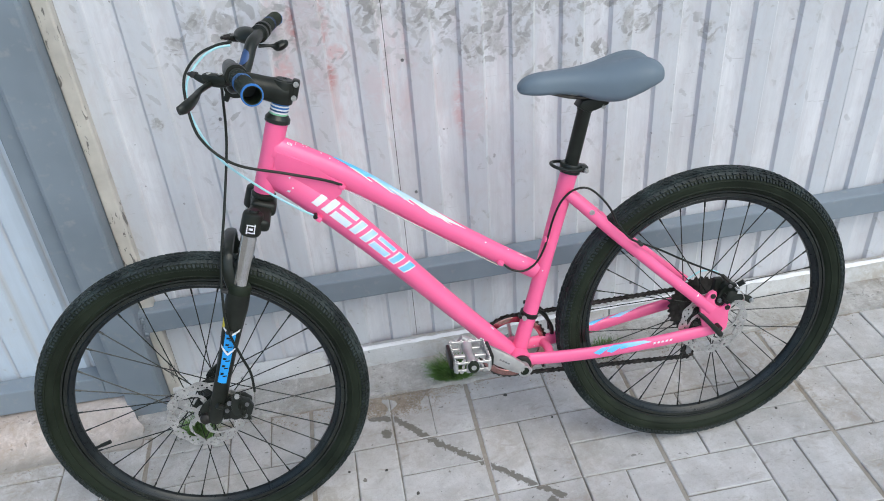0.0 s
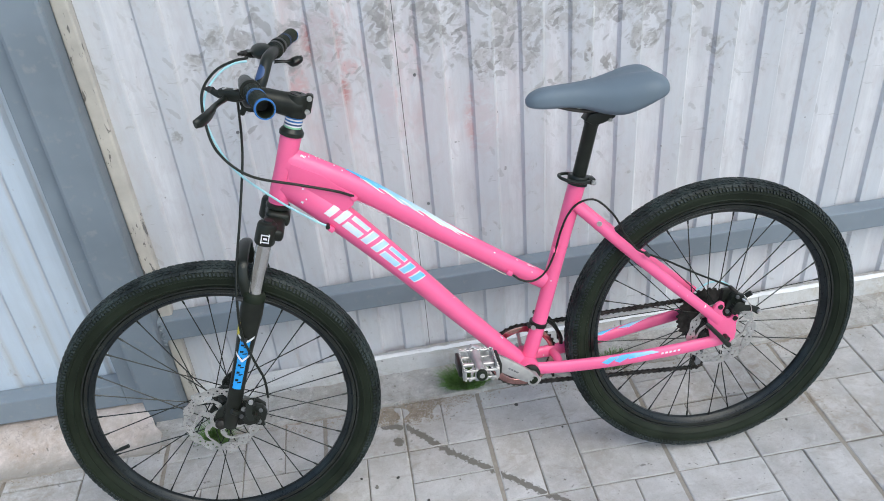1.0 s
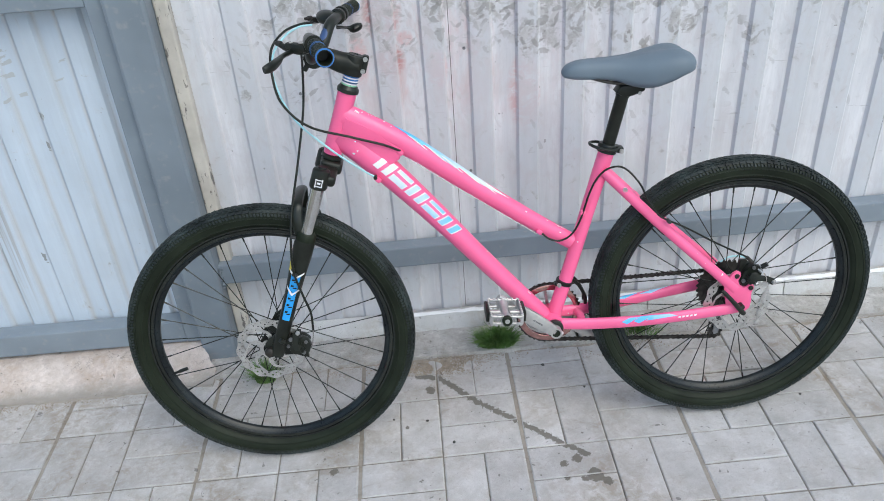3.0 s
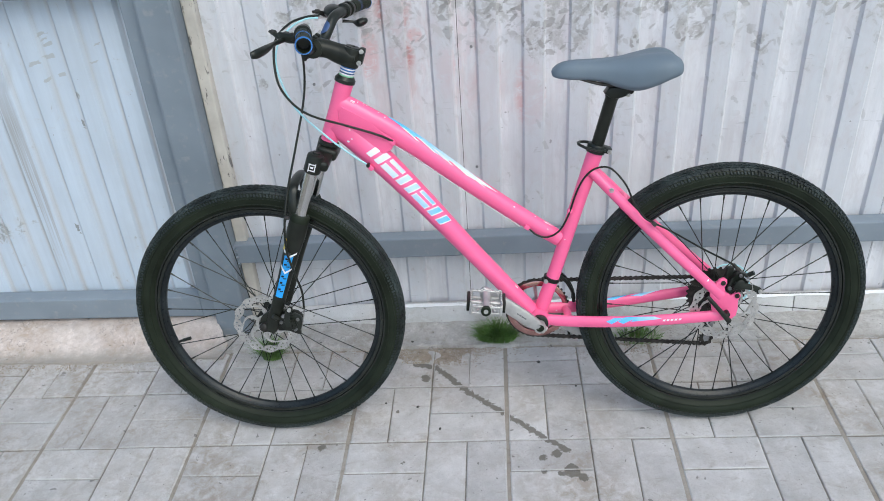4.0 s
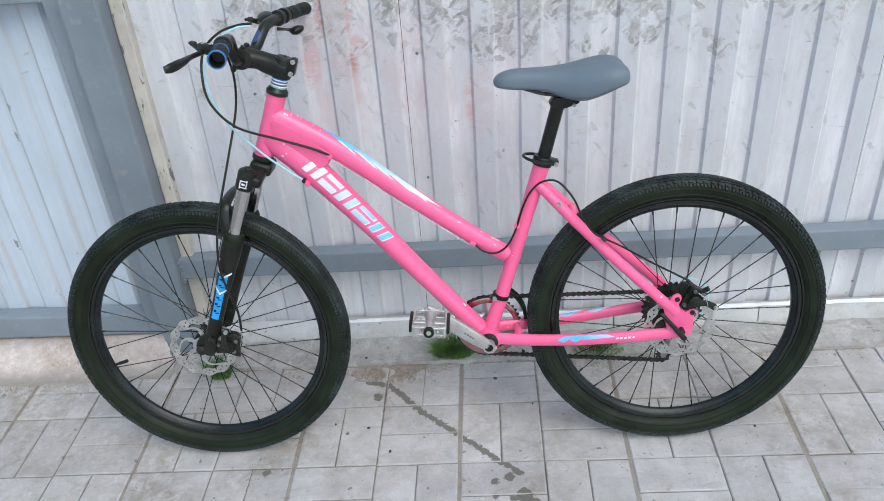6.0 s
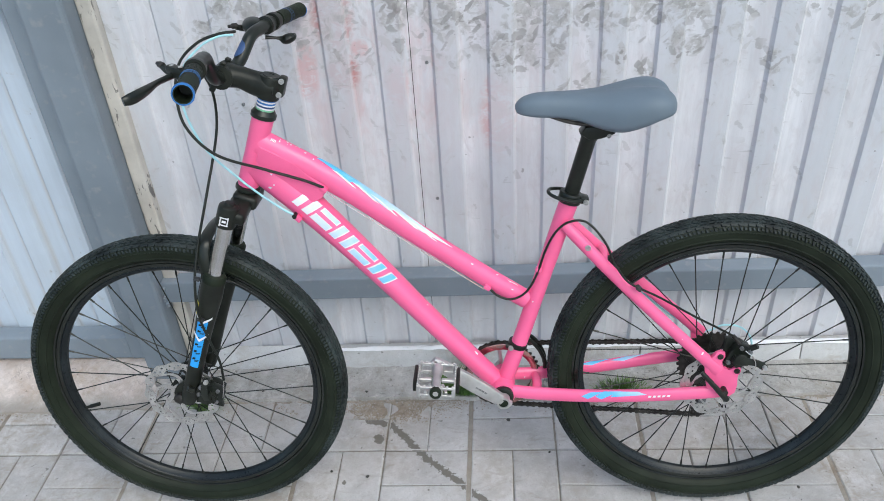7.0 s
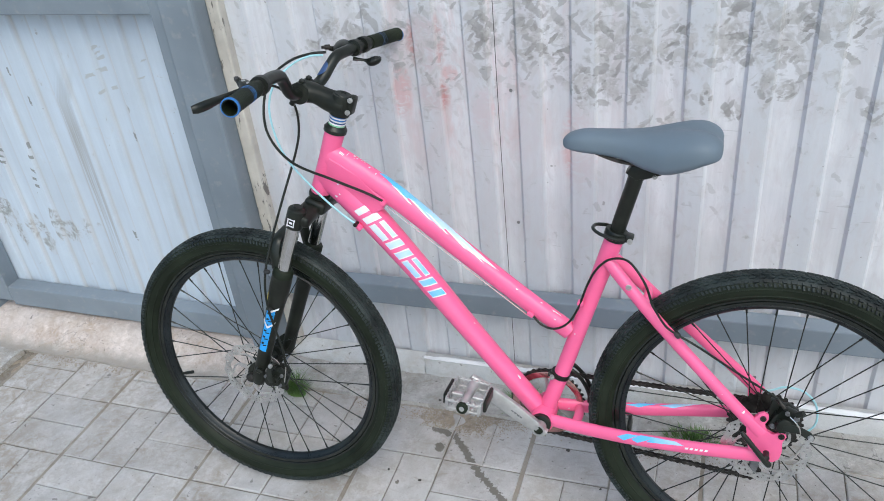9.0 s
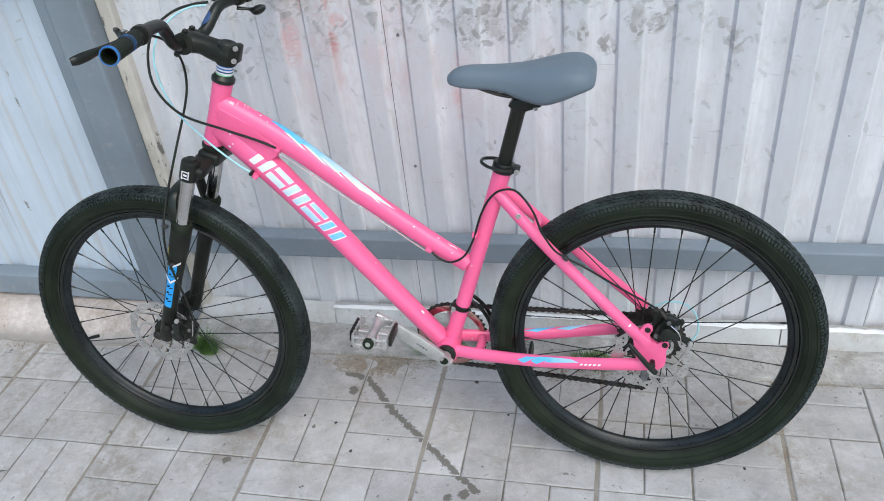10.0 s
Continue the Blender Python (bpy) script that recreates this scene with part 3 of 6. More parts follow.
def lathe(bm, prof, centre, n=48, axis="Y", closed=False):
    """Turns a profile of (radius, along) about an axis through centre."""
    cx, cy, cz = centre
    rings = []
    for k in range(n):
        a = 2 * np.pi * k / n
        c, s = np.cos(a), np.sin(a)
        if axis == "Y":
            ring = [bm.verts.new((cx + r * c, cy + h, cz + r * s)) for r, h in prof]
        elif axis == "Z":
            ring = [bm.verts.new((cx + r * c, cy + r * s, cz + h)) for r, h in prof]
        else:
            ring = [bm.verts.new((cx + h, cy + r * c, cz + r * s)) for r, h in prof]
        rings.append(ring)
    for a, b in zip(rings, rings[1:] + rings[:1]):
        for i in range(len(prof) if closed else len(prof) - 1):
            j = (i + 1) % len(prof)
            bm.faces.new((a[i], a[j], b[j], b[i]))
    if not closed:
        for i, end in ((0, 1), (-1, 0)):
            if prof[i][0] > 1e-5:
                loop = [r[i] for r in rings]
                bm.faces.new(loop if end else loop[::-1])
    return bm


def block(bm, centre, size, m=None, bevel=0.0, seg=1):
    """A box, rounded at its edges."""
    made = bmesh.ops.create_cube(bm, size=1.0)["verts"]
    bmesh.ops.scale(bm, vec=size, verts=made)
    if bevel:
        edges = list({e for v in made for e in v.link_edges})
        out = bmesh.ops.bevel(bm, geom=edges, offset=bevel, segments=seg, affect="EDGES", profile=0.5)
        made = list({v for f in out["faces"] for v in f.verts} | {v for v in made if v.is_valid})
    if m is not None:
        bmesh.ops.transform(bm, matrix=m.to_3x3().to_4x4(), verts=made)
    bmesh.ops.translate(bm, vec=centre, verts=made)
    return bm


def plate(bm, outline, y0, y1, bevel=0.0):
    """A plate cut to an outline of (x, z), from y0 to y1."""
    a = [bm.verts.new((x, y0, z)) for x, z in outline]
    b = [bm.verts.new((x, y1, z)) for x, z in outline]
    faces = [bm.faces.new(a), bm.faces.new(b[::-1])]
    n = len(a)
    for i in range(n):
        j = (i + 1) % n
        faces.append(bm.faces.new((a[i], b[i], b[j], a[j])))
    if bevel:
        edges = [e for f in faces[:2] for e in f.edges]
        bmesh.ops.bevel(bm, geom=edges, offset=bevel, segments=2, affect="EDGES", profile=0.5)
    return bm


def bolt(bm, at, r, h, axis="Y", n=12):
    lathe(bm, [(0.0001, h), (r * 0.45, h), (r * 0.5, h * 0.4), (r * 0.6, h * 0.4), (r * 0.65, h), (r * 0.9, h), (r, h * 0.8), (r, 0)], at, n, axis)
    return bm


B = bmesh.new


# ---- the setting: ground, kerb strip, fence, gate ----
def sheet(bm, x0, x1, y, z0, z1, first, period=0.1142, depth=0.0095, crest=0.054, thick=0.0012, flank=0.0068, wob=0.0006):
    """Profiled steel: crests stand at y, troughs lie behind; first is a trough's end."""
    line = []
    k = int((x0 - first) / period) - 1
    while first + k * period < x1 + period:
        e = first + k * period              # the trough's end
        for xx, yy in ((e - crest, y + depth), (e - 0.5 * crest, y + depth + 0.0008), (e, y + depth), (e + flank, y), (e + (period - crest) * 0.5, y - 0.0008), (e + period - crest - flank, y)):
            if x0 < xx < x1:
                line.append((xx, yy))
        k += 1
    line = [(x0, line[0][1]), *line, (x1, line[-1][1])]
    rows = []
    for zz in np.linspace(z0, z1, 9):
        rows.append([[bm.verts.new((xx + wob * np.sin(zz * 5 + xx * 9), yy + off + wob * np.sin(zz * 7 + xx * 3), zz)) for xx, yy in line] for off in (0, thick)])
    for (a, ab), (b, bb) in zip(rows, rows[1:]):
        for i in range(len(line) - 1):
            bm.faces.new((a[i], a[i + 1], b[i + 1], b[i]))
            bm.faces.new((ab[i], bb[i], bb[i + 1], ab[i + 1]))
        for i in (0, -1):
            bm.faces.new((a[i], b[i], bb[i], ab[i]))
    for r in (rows[0], rows[-1]):
        for i in range(len(line) - 1):
            bm.faces.new((r[0][i], r[0][i + 1], r[1][i + 1], r[1][i]))
    return bm


def beam(bm, x0, x1, y0, y1, z0, z1, bevel=0.004):
    """A square steel tube."""
    return block(bm, ((x0 + x1) / 2, (y0 + y1) / 2, (z0 + z1) / 2), (x1 - x0, y1 - y0, z1 - z0), None, bevel, 2)


def sheet_ground(bm, x0, x1, y0, y1, z, nx, ny, rough, edge=None):
    """A ground patch with slight unevenness and, with edge, a ragged front."""
    grid = []
    for j in range(ny + 1):
        row = []
        for i in range(nx + 1):
            x, y = x0 + (x1 - x0) * i / nx, y0 + (y1 - y0) * j / ny
            if edge and j == 0:
                y += edge * (noise.noise((x * 7, 1.3, 0)) + 0.5 * noise.noise((x * 31, 4.3, 0)))
            row.append(bm.verts.new((x, y, z + rough * noise.noise((x * 9, y * 9, 2.0)) + 0.5 * rough * noise.noise((x * 33, y * 33, 5.0)))))
        grid.append(row)
    for a, b in zip(grid, grid[1:]):
        for i in range(nx):
            bm.faces.new((a[i], a[i + 1], b[i + 1], b[i]))
    low = [bm.verts.new(v.co - Vector((0, 0, 0.06))) for v in grid[0]]
    for i in range(nx):
        bm.faces.new((grid[0][i], low[i], low[i + 1], grid[0][i + 1]))
    return bm


bm = B()
ring = [3, 12, 40, 150, 600]
sq = [[bm.verts.new((sx * r, sy * r, -0.012)) for sx, sy in ((-1, -1), (1, -1), (1, 1), (-1, 1))] for r in ring]
bm.faces.new(sq[0])
ring_faces(bm, sq, cap=False)
ground = new("ground", link_mesh("ground", bm, M_SAND, False))
ground.matrix_basis = tilt(0, 0, 0)
tagged(ground, "sandy grey dirt ground under the paving", "ground", kind="structure")

bm = B()
sheet_ground(bm, -0.62, 3.6, 1.492, 1.72, 0.011, 420, 24, 0.0050, 0.006)
strip = new("concrete_strip", link_mesh("concrete_strip", bm, M_STRIP))
strip.matrix_basis = tilt(0, 0, 0)
tagged(strip, "rough grey concrete strip along the foot of the fence", "pavement", kind="structure")

bm = B()
grid = []
for y in [1.465 + 0.0045 * j for j in range(40)] + [1.70, 1.9, 2.3, 2.8, 3.2]:
    k = min(max((y - 1.475) / 0.115, 0), 1)
    lift = 0.046 * k * k * (3 - 2 * k)
    right = -0.598 - 0.046 * min(max((y - 1.52) / 0.075, 0), 1) + 0.006 * noise.noise((4, y * 40, 1))
    row = []
    for i in range(181):
        x = -3.6 + (right + 3.6) * (i / 180) ** 0.7
        yy = y + (0.012 * (noise.noise((x * 7, 1.3, 0)) + 0.5 * noise.noise((x * 31, 4.3, 0))) if y < 1.468 else 0)
        row.append(bm.verts.new((x, yy, 0.007 + lift + 0.0045 * noise.noise((x * 9, y * 9, 2.0)) + 0.002 * noise.noise((x * 33, y * 33, 5.0)))))
    grid.append(row)
for a, b in zip(grid, grid[1:]):
    for i in range(180):
        bm.faces.new((a[i], a[i + 1], b[i + 1], b[i]))
for run in (grid[0], [row[-1] for row in grid]):
    low = [bm.verts.new(v.co - Vector((0, 0, 0.07))) for v in run]
    for i in range(len(run) - 1):
        bm.faces.new((run[i], low[i], low[i + 1], run[i + 1]))
apron = new("gate_apron", link_mesh("gate_apron", bm, M_APRON))
apron.matrix_basis = tilt(0, 0, 0)
tagged(apron, "pale pinkish rough concrete apron under the gate", "pavement", kind="structure")

fence = thing("wall_north", pose(0, 0, 0), "white profiled steel fence with scuffed and peeling paint", "fence", kind="structure")
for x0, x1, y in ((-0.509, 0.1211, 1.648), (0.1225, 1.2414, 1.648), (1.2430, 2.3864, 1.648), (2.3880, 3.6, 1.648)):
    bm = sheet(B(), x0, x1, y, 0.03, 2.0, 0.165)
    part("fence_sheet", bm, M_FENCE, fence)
# dark strips added behind the sheet joints stand in for the gaps' shade
for sx in (0.1218, 1.2422, 2.3872):
    bm = block(B(), (sx, 1.672, 1.0), (0.03, 0.012, 1.9))
    part("gap_shade_strip", bm, M_DARK, fence, "added dark strip for the shade in a sheet joint")
bm = B()
beam(bm, -0.543, -0.5095, 1.622, 1.652, 0.0, 2.0, 0.005)
part("edge_trim", bm, M_BEIGE, fence, "beige painted edge trim with chipped spots", False)
for zz in (0.275, 1.6):
    bm = B()
    beam(bm, -0.545, 3.6, 1.600, 1.6455, zz - 0.031, zz + 0.031, 0.004)
    rail = part("rail", bm, M_GREY, fence, "grey painted horizontal steel rail", False)
    rail.matrix_basis = tilt(0, 0, 0)
bm = B()
for k in range(9):
    block(bm, (-0.541 + 0.004 * np.sin(k * 2.1), 1.5985, 0.232 + 0.0075 * k), (0.012, 0.008, 0.0075), pose(0, 0, 0, 20, 30, k * 25), 0.002)
part("weld_bead", bm, M_GREY, fence)
for sx, sz in ((0.155, 0.829), (0.157, 0.5), (1.27, 0.83), (0.72, 0.12), (1.30, 0.125), (-0.251, 0.749)):
    bm = bolt(B(), (0, 0, 0), 0.0038, -0.0025)
    sc = part("screw", bm, M_SCREW, fence, "dull grey screw head")
    sc.matrix_basis = pose(sx, 1.6455, sz)
for x0, x1, h, hb in ((-0.53, -0.1225, 0.038, 0.055), (-0.1195, 0.6485, 0.070, 0.056), (0.6515, 1.0475, 0.070, 0.056), (1.0505, 2.4, 0.070, 0.056), (2.41, 3.6, 0.070, 0.056)):
    bm = B()
    n = int((x1 - x0) / 0.03)
    rows = []
    for i in range(n + 1):
        x = x0 + (x1 - x0) * i / n
        d = 0.0016 * noise.noise((x * 18, 2, 8)) + (0.004 if i in (0, n) else 0)
        rows.append([bm.verts.new(q) for q in ((x, 1.604 + d, -0.01), (x, 1.6045 + d, 0.02), (x, 1.609 + d, h - 0.006), (x, 1.614 + d, h), (x, 1.646, hb), (x, 1.646, -0.01))])
    ring_faces(bm, rows)
    plinth = part("plinth", bm, M_PLINTH, fence, "low plinth of painted blocks")
    plinth.matrix_basis = tilt(0, 0, 0)
bm = B()
n = 520
rows = []
for i in range(n + 1):
    x = -0.119 + 3.69 * i / n
    w = max(0.0, 0.5 + 0.6 * noise.noise((x * 7, 0, 7)) + 0.4 * noise.noise((x * 26, 0, 2)))
    h = 0.001 + 0.010 * w * max(0.2, 0.6 + 0.8 * noise.noise((x * 2.2, 3, 1))) * min(1, i / 12)
    f = 1.6095 - 0.005 * w + 0.003 * noise.noise((x * 40, 8, 1))
    drop = 0.002 + 0.009 * max(0, noise.noise((x * 9, 5, 3)) + 0.1 + 0.4 * noise.noise((x * 45, 2, 6)))
    k = 0.068
    rows.append([bm.verts.new(q) for q in ((x, f + 0.004, k - drop), (x, f - 0.001, k - drop * 0.4), (x, f + 0.002, k + h * 0.5), (x, f + 0.008, k + h), (x, f + 0.015, k + 0.6 * h - 0.003), (x, 1.646, k - 0.018), (x, 1.646, k - 0.03))])
ring_faces(bm, rows)
lime = part("lime_crust", bm, M_LIME, fence, "lumpy white lime crust on the plinth")
lime.matrix_basis = tilt(0, 0, 0)

post = thing("post", pose(0, 0, 0), "grey painted square steel gate post", "post", kind="structure")
bm = B()
beam(bm, -0.639, -0.5435, 1.572, 1.652, -0.05, 2.1, 0.009)
part("shaft", bm, M_GREY, post, "", False)

gate = thing("gate", pose(0, 0, 0), "white profiled steel gate leaf in a grey painted frame", "gate", kind="structure")
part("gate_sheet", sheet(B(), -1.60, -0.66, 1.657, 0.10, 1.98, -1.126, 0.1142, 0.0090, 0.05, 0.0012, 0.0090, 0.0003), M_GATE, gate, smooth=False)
for nm, x0, x1, z0, z1, y0 in (("stile", -0.684, -0.6395, 0.052, 2.0, 1.600), ("stile", -1.62, -1.56, 0.066, 2.0, 1.601), ("bottom_rail", -1.56, -0.684, 0.0520, 0.1225, 1.602), ("middle_rail", -1.56, -0.684, 1.006, 1.066, 1.602), ("top_rail", -1.56, -0.684, 1.95, 2.0, 1.602)):
    bm = B()
    beam(bm, x0, x1, y0, 1.655, z0, z1, 0.0035)
    part(nm, bm, M_GREY, gate, "grey painted steel tube", False)
post_b = thing("post", pose(0, 0, 0), "grey painted square steel gate post", "post", kind="structure")
bm = B()
beam(bm, -1.72, -1.625, 1.590, 1.652, -0.05, 2.1, 0.005)
part("shaft", bm, M_GREY, post_b, "", False)
wall_w = thing("wall_west", pose(0, 0, 0), "white profiled steel fence beyond the gate", "fence", kind="structure")
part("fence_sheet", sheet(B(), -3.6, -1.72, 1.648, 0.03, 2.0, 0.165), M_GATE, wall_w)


# ---- the bicycle ----
bike = thing("bicycle", pose(-0.353, 1.197, -0.0037) @ pose(0, 0, 0, 0, 0, 0.5) @ pose(0, 0, 0, 0, -SLOPE, 0) @ pose(0, 0, 0, -8.2, 0, 0),
             "pink step-through mountain bike with black wheels leaning on the fence", "bicycle")
F, R, BB = Vector((0.012, 0, 0.3275)), Vector((1.073, 0, 0.3285)), Vector((0.657, 0, 0.298))

head = Tube([(0.2085, 0, 0.752, 0.019, 0.019), (0.214, 0, 0.768, 0.0195, 0.0195), (0.232, 0, 0.815, 0.0185, 0.0185), (0.252, 0, 0.866, 0.0195, 0.0195), (0.256, 0, 0.876, 0.0195, 0.0195)])
part("head_tube", head.mesh(B(), 24), M_PINK, bike, "pink enamelled frame tube")
tt = Tube([(0.240, 0, 0.829, 0.027, 0.020), (0.285, 0, 0.801, 0.0275, 0.020), (0.375, 0, 0.746, 0.023, 0.019), (0.497, 0, 0.649, 0.0205, 0.018), (0.622, 0, 0.554, 0.0195, 0.0165), (0.708, 0, 0.494, 0.0185, 0.015)])
top_tube = part("top_tube", tt.mesh(B(), 24), M_PINK, bike)
dt = Tube([(0.228, 0, 0.792, 0.030, 0.022), (0.308, 0, 0.712, 0.0295, 0.026), (0.400, 0, 0.605, 0.0255, 0.026), (0.498, 0, 0.483, 0.0215, 0.024), (0.599, 0, 0.360, 0.0200, 0.022), (0.652, 0, 0.297, 0.0195, 0.021)])
down_tube = part("down_tube", dt.mesh(B(), 24), M_PINK, bike)
st = Tube([(0.659, 0, 0.302, 0.0165, 0.0165), (0.70, 0, 0.422, 0.0155, 0.0155), (0.745, 0, 0.566, 0.0160, 0.0160), (0.788, 0, 0.700, 0.0175, 0.0175)])
seat_tube = part("seat_tube", st.mesh(B(), 20), M_PINK, bike)
bm = B()
lathe(bm, [(0.0235, -0.0365), (0.0245, -0.0345), (0.0245, 0.0345), (0.0235, 0.0365)], BB, 32)
bb_shell = part("bottom_bracket_shell", bm, M_PINK, bike)
bm = B()
lathe(bm, [(0.009, -0.046), (0.0165, -0.046), (0.0205, -0.044), (0.0205, -0.036), (0.008, -0.036)], BB, 28, closed=True)
part("bearing_cup", bm, M_BLACK, bb_shell, "black bearing cup")
bm = plate(B(), [(0.244, 0.836), (0.300, 0.796), (0.356, 0.748), (0.346, 0.728), (0.318, 0.712), (0.290, 0.722), (0.228, 0.780)], -0.0205, 0.0205, 0.006)
part("gusset", bm, M_PINK, bike)

stays = {}
for side in (-1, 1):
    cs = Tube([(0.664, side * 0.028, 0.302, 0.0135, 0.0095), (0.735, side * 0.036, 0.298, 0.0145, 0.009), (0.84, side * 0.049, 0.300, 0.0140, 0.009), (0.95, side * 0.060, 0.308, 0.0135, 0.009), (1.05, side * 0.066, 0.317, 0.0135, 0.0085), (1.078, side * 0.066, 0.320, 0.0125, 0.006)])
    ob = part("chain_stay", cs.mesh(B(), 18), M_PINK, bike)
    ss = Tube([(0.776, side * 0.014, 0.658, 0.0115, 0.010), (0.81, side * 0.026, 0.622, 0.0115, 0.010), (0.868, side * 0.040, 0.560, 0.0115, 0.0095), (0.95, side * 0.054, 0.477, 0.0115, 0.009), (1.02, side * 0.064, 0.408, 0.0115, 0.009), (1.062, side * 0.067, 0.366, 0.0130, 0.006)])
    ob2 = part("seat_stay", ss.mesh(B(), 16), M_PINK, bike)
    stays[side] = (cs, ob, ss, ob2)
    if side < 0:
        outline = [(1.034, 0.384), (1.046, 0.396), (1.053, 0.409), (1.062, 0.413), (1.070, 0.408), (1.071, 0.399), (1.064, 0.390), (1.067, 0.376), (1.080, 0.368), (1.091, 0.377), (1.101, 0.375), (1.103, 0.366), (1.096, 0.357), (1.099, 0.336), (1.096, 0.318), (1.086, 0.309), (1.062, 0.308), (1.045, 0.315), (1.040, 0.345)]
    else:
        outline = [(1.040, 0.372), (1.058, 0.372), (1.072, 0.352), (1.090, 0.340), (1.096, 0.318), (1.090, 0.300), (1.076, 0.296), (1.062, 0.304), (1.045, 0.313)]
    bm = plate(B(), outline, side * 0.0635, side * 0.0705, 0.0015)
    drop = part("dropout", bm, M_PINK, bike)
    for bx, bz in ((1.0615, 0.401), (1.0945, 0.368)) if side < 0 else ((1.080, 0.306),):
        bm = bolt(B(), (bx, side * 0.0705, bz), 0.0055, side * 0.003)
        part("mounting_bolt", bm, M_DARK, drop, "dark bolt head")
bm = B()
rod(bm, [(0.722, -0.034, 0.298), (0.726, 0.0, 0.300), (0.722, 0.034, 0.298)], 0.0095, 14)
part("stay_bridge", bm, M_PINK, bike)
bm = B()
rod(bm, [(0.846, -0.034, 0.585), (0.850, 0, 0.590), (0.846, 0.034, 0.585)], 0.0075, 14)
part("stay_bridge", bm, M_PINK, bike)
bm = B()
bolt(bm, (0.818, -0.036, 0.618), 0.0055, -0.003)
part("eyelet", bm, M_SILVER, bike, "small bright rack eyelet")

# printed marks on the frame: plain slanted blocks in place of lettering
for k in range(5):
    a, w = 0.166 + 0.0665 * k, 0.052
    bm, rim_bm = B(), B()
    for p0, p1, q0, q1 in ((126, 143, 0, 1), (163, 186, 0, 1)) if k % 2 else ((126, 186, 0, 0.31), (126, 186, 0.69, 1)):
        s0, s1 = a + 0.016 * (188 - p0) / 64, a + 0.016 * (188 - p1) / 64
        for mesh, g, gp, lift in ((bm, 0, 0, 0.0008), (rim_bm, 0.0035, 2.5, 0.0004)):
            dt.patch(mesh, [(s0 + w * q0 - g, p0 - gp), (s0 + w * q1 + g, p0 - gp), (s1 + w * q1 + g, p1 + gp), (s1 + w * q0 - g, p1 + gp)], 5, 8, lift)
    part("printed_outline", rim_bm, M_WHITE, down_tube, "white outline of the print")
    part("printed_block", bm, M_FADE, down_tube, "white to blue slanted printed block")
bm = B()
tt.patch(bm, [(0.305, 100), (0.42, 128), (0.45, 80), (0.33, 72)], 8, 8)
tt.patch(bm, [(0.39, 112), (0.53, 138), (0.56, 84), (0.42, 76)], 8, 8)
tt.patch(bm, [(0.49, 112), (0.62, 136), (0.70, 118), (0.53, 80)], 8, 8)
part("printed_wave", bm, M_WAVE, top_tube, "pale blue and white jagged print")
bm = B()
for a0, w0 in ((0.36, 0.020), (0.42, 0.026), (0.475, 0.018), (0.53, 0.024), (0.58, 0.020)):
    tt.patch(bm, [(a0, 120), (a0 + 0.07, 140), (a0 + 0.07 + w0 * 0.6, 138), (a0 + 0.02, 116)], 5, 3, 0.0012)
part("printed_edge", bm, M_WHITE, top_tube, "ragged white edge of the print")
# a short white streak near the seat tube end
bm = B()
tt.patch(bm, [(0.885, 108), (0.925, 104), (0.935, 110), (0.895, 113)], 4, 2, 0.0006)
part("pale_streak", bm, M_WHITE, top_tube, "short white streak on the enamel")
bm = B()
for k in range(4):
    a = 0.075 + 0.011 * k
    tt.patch(bm, [(a, 120), (a + 0.007, 120), (a + 0.006, 132), (a - 0.001, 132)], 2, 2)
part("printed_bars", bm, M_WHITE, top_tube, "small white printed bars")
for side in (-1, 1):
    cs, ob, ss, ob2 = stays[side]
    bm = B()
    if side < 0:
        cs.patch(bm, [(0.345, 160), (0.38, 122), (0.42, 120), (0.368, 184)], 8, 5)
        cs.patch(bm, [(0.394, 160), (0.425, 112), (0.485, 112), (0.415, 184)], 8, 5)
        cs.patch(bm, [(0.445, 164), (0.472, 112), (0.54, 120), (0.57, 150)], 8, 5)
    else:
        cs.patch(bm, [(0.35, 120), (0.40, 95), (0.48, 92), (0.40, 140)], 8, 5)
        cs.patch(bm, [(0.47, 118), (0.53, 92), (0.62, 90), (0.52, 140)], 8, 5)
    part("printed_wave", bm, M_WAVE_STAY, ob, "pale blue and white jagged print")
    if side < 0:
        bm = B()
        for k in range(5):
            a = 0.572 + 0.016 * k
            cs.patch(bm, [(a + 0.003, 158), (a + 0.013, 158), (a + 0.010, 174), (a, 174)], 2, 3, 0.0012)
        part("printed_bars", bm, M_WHITE, ob, "small white printed bars")

# small white flecks on the tubes, with chips knocked from the down tube's enamel
rnd = random.Random(12)
for tube, ob, spans in ((tt, top_tube, ((0.10, 0.30, 70, 118, 13), (0.70, 0.92, 100, 150, 4))), (dt, down_tube, ((0.775, 0.785, 102, 112, 3), (0.03, 0.10, 150, 200, 3))), (st, seat_tube, ((0.55, 0.95, 20, 60, 5),))):
    bm = B()
    for lo, hi, p0, p1, count in spans:
        for k in range(count):
            a, f = rnd.uniform(lo, hi), rnd.uniform(p0, p1)
            w, h = rnd.uniform(0.003, 0.010), rnd.uniform(3, 9)
            tube.patch(bm, [(a, f + rnd.uniform(-2, 2)), (a + w, f - 2), (a + w * rnd.uniform(0.7, 1.3), f + h), (a - w * 0.2, f + h * rnd.uniform(0.6, 1.1))], 2, 2, 0.0006)
    part("enamel_flecks", bm, M_WHITE, ob, "small white flecks and chips in the enamel", kind="stuff")

# headset, spacers, stem
AX = Vector((0.348, 0, 0.9375)).normalized()       # the steering axis
TOP = Vector((0.256, 0, 0.876))


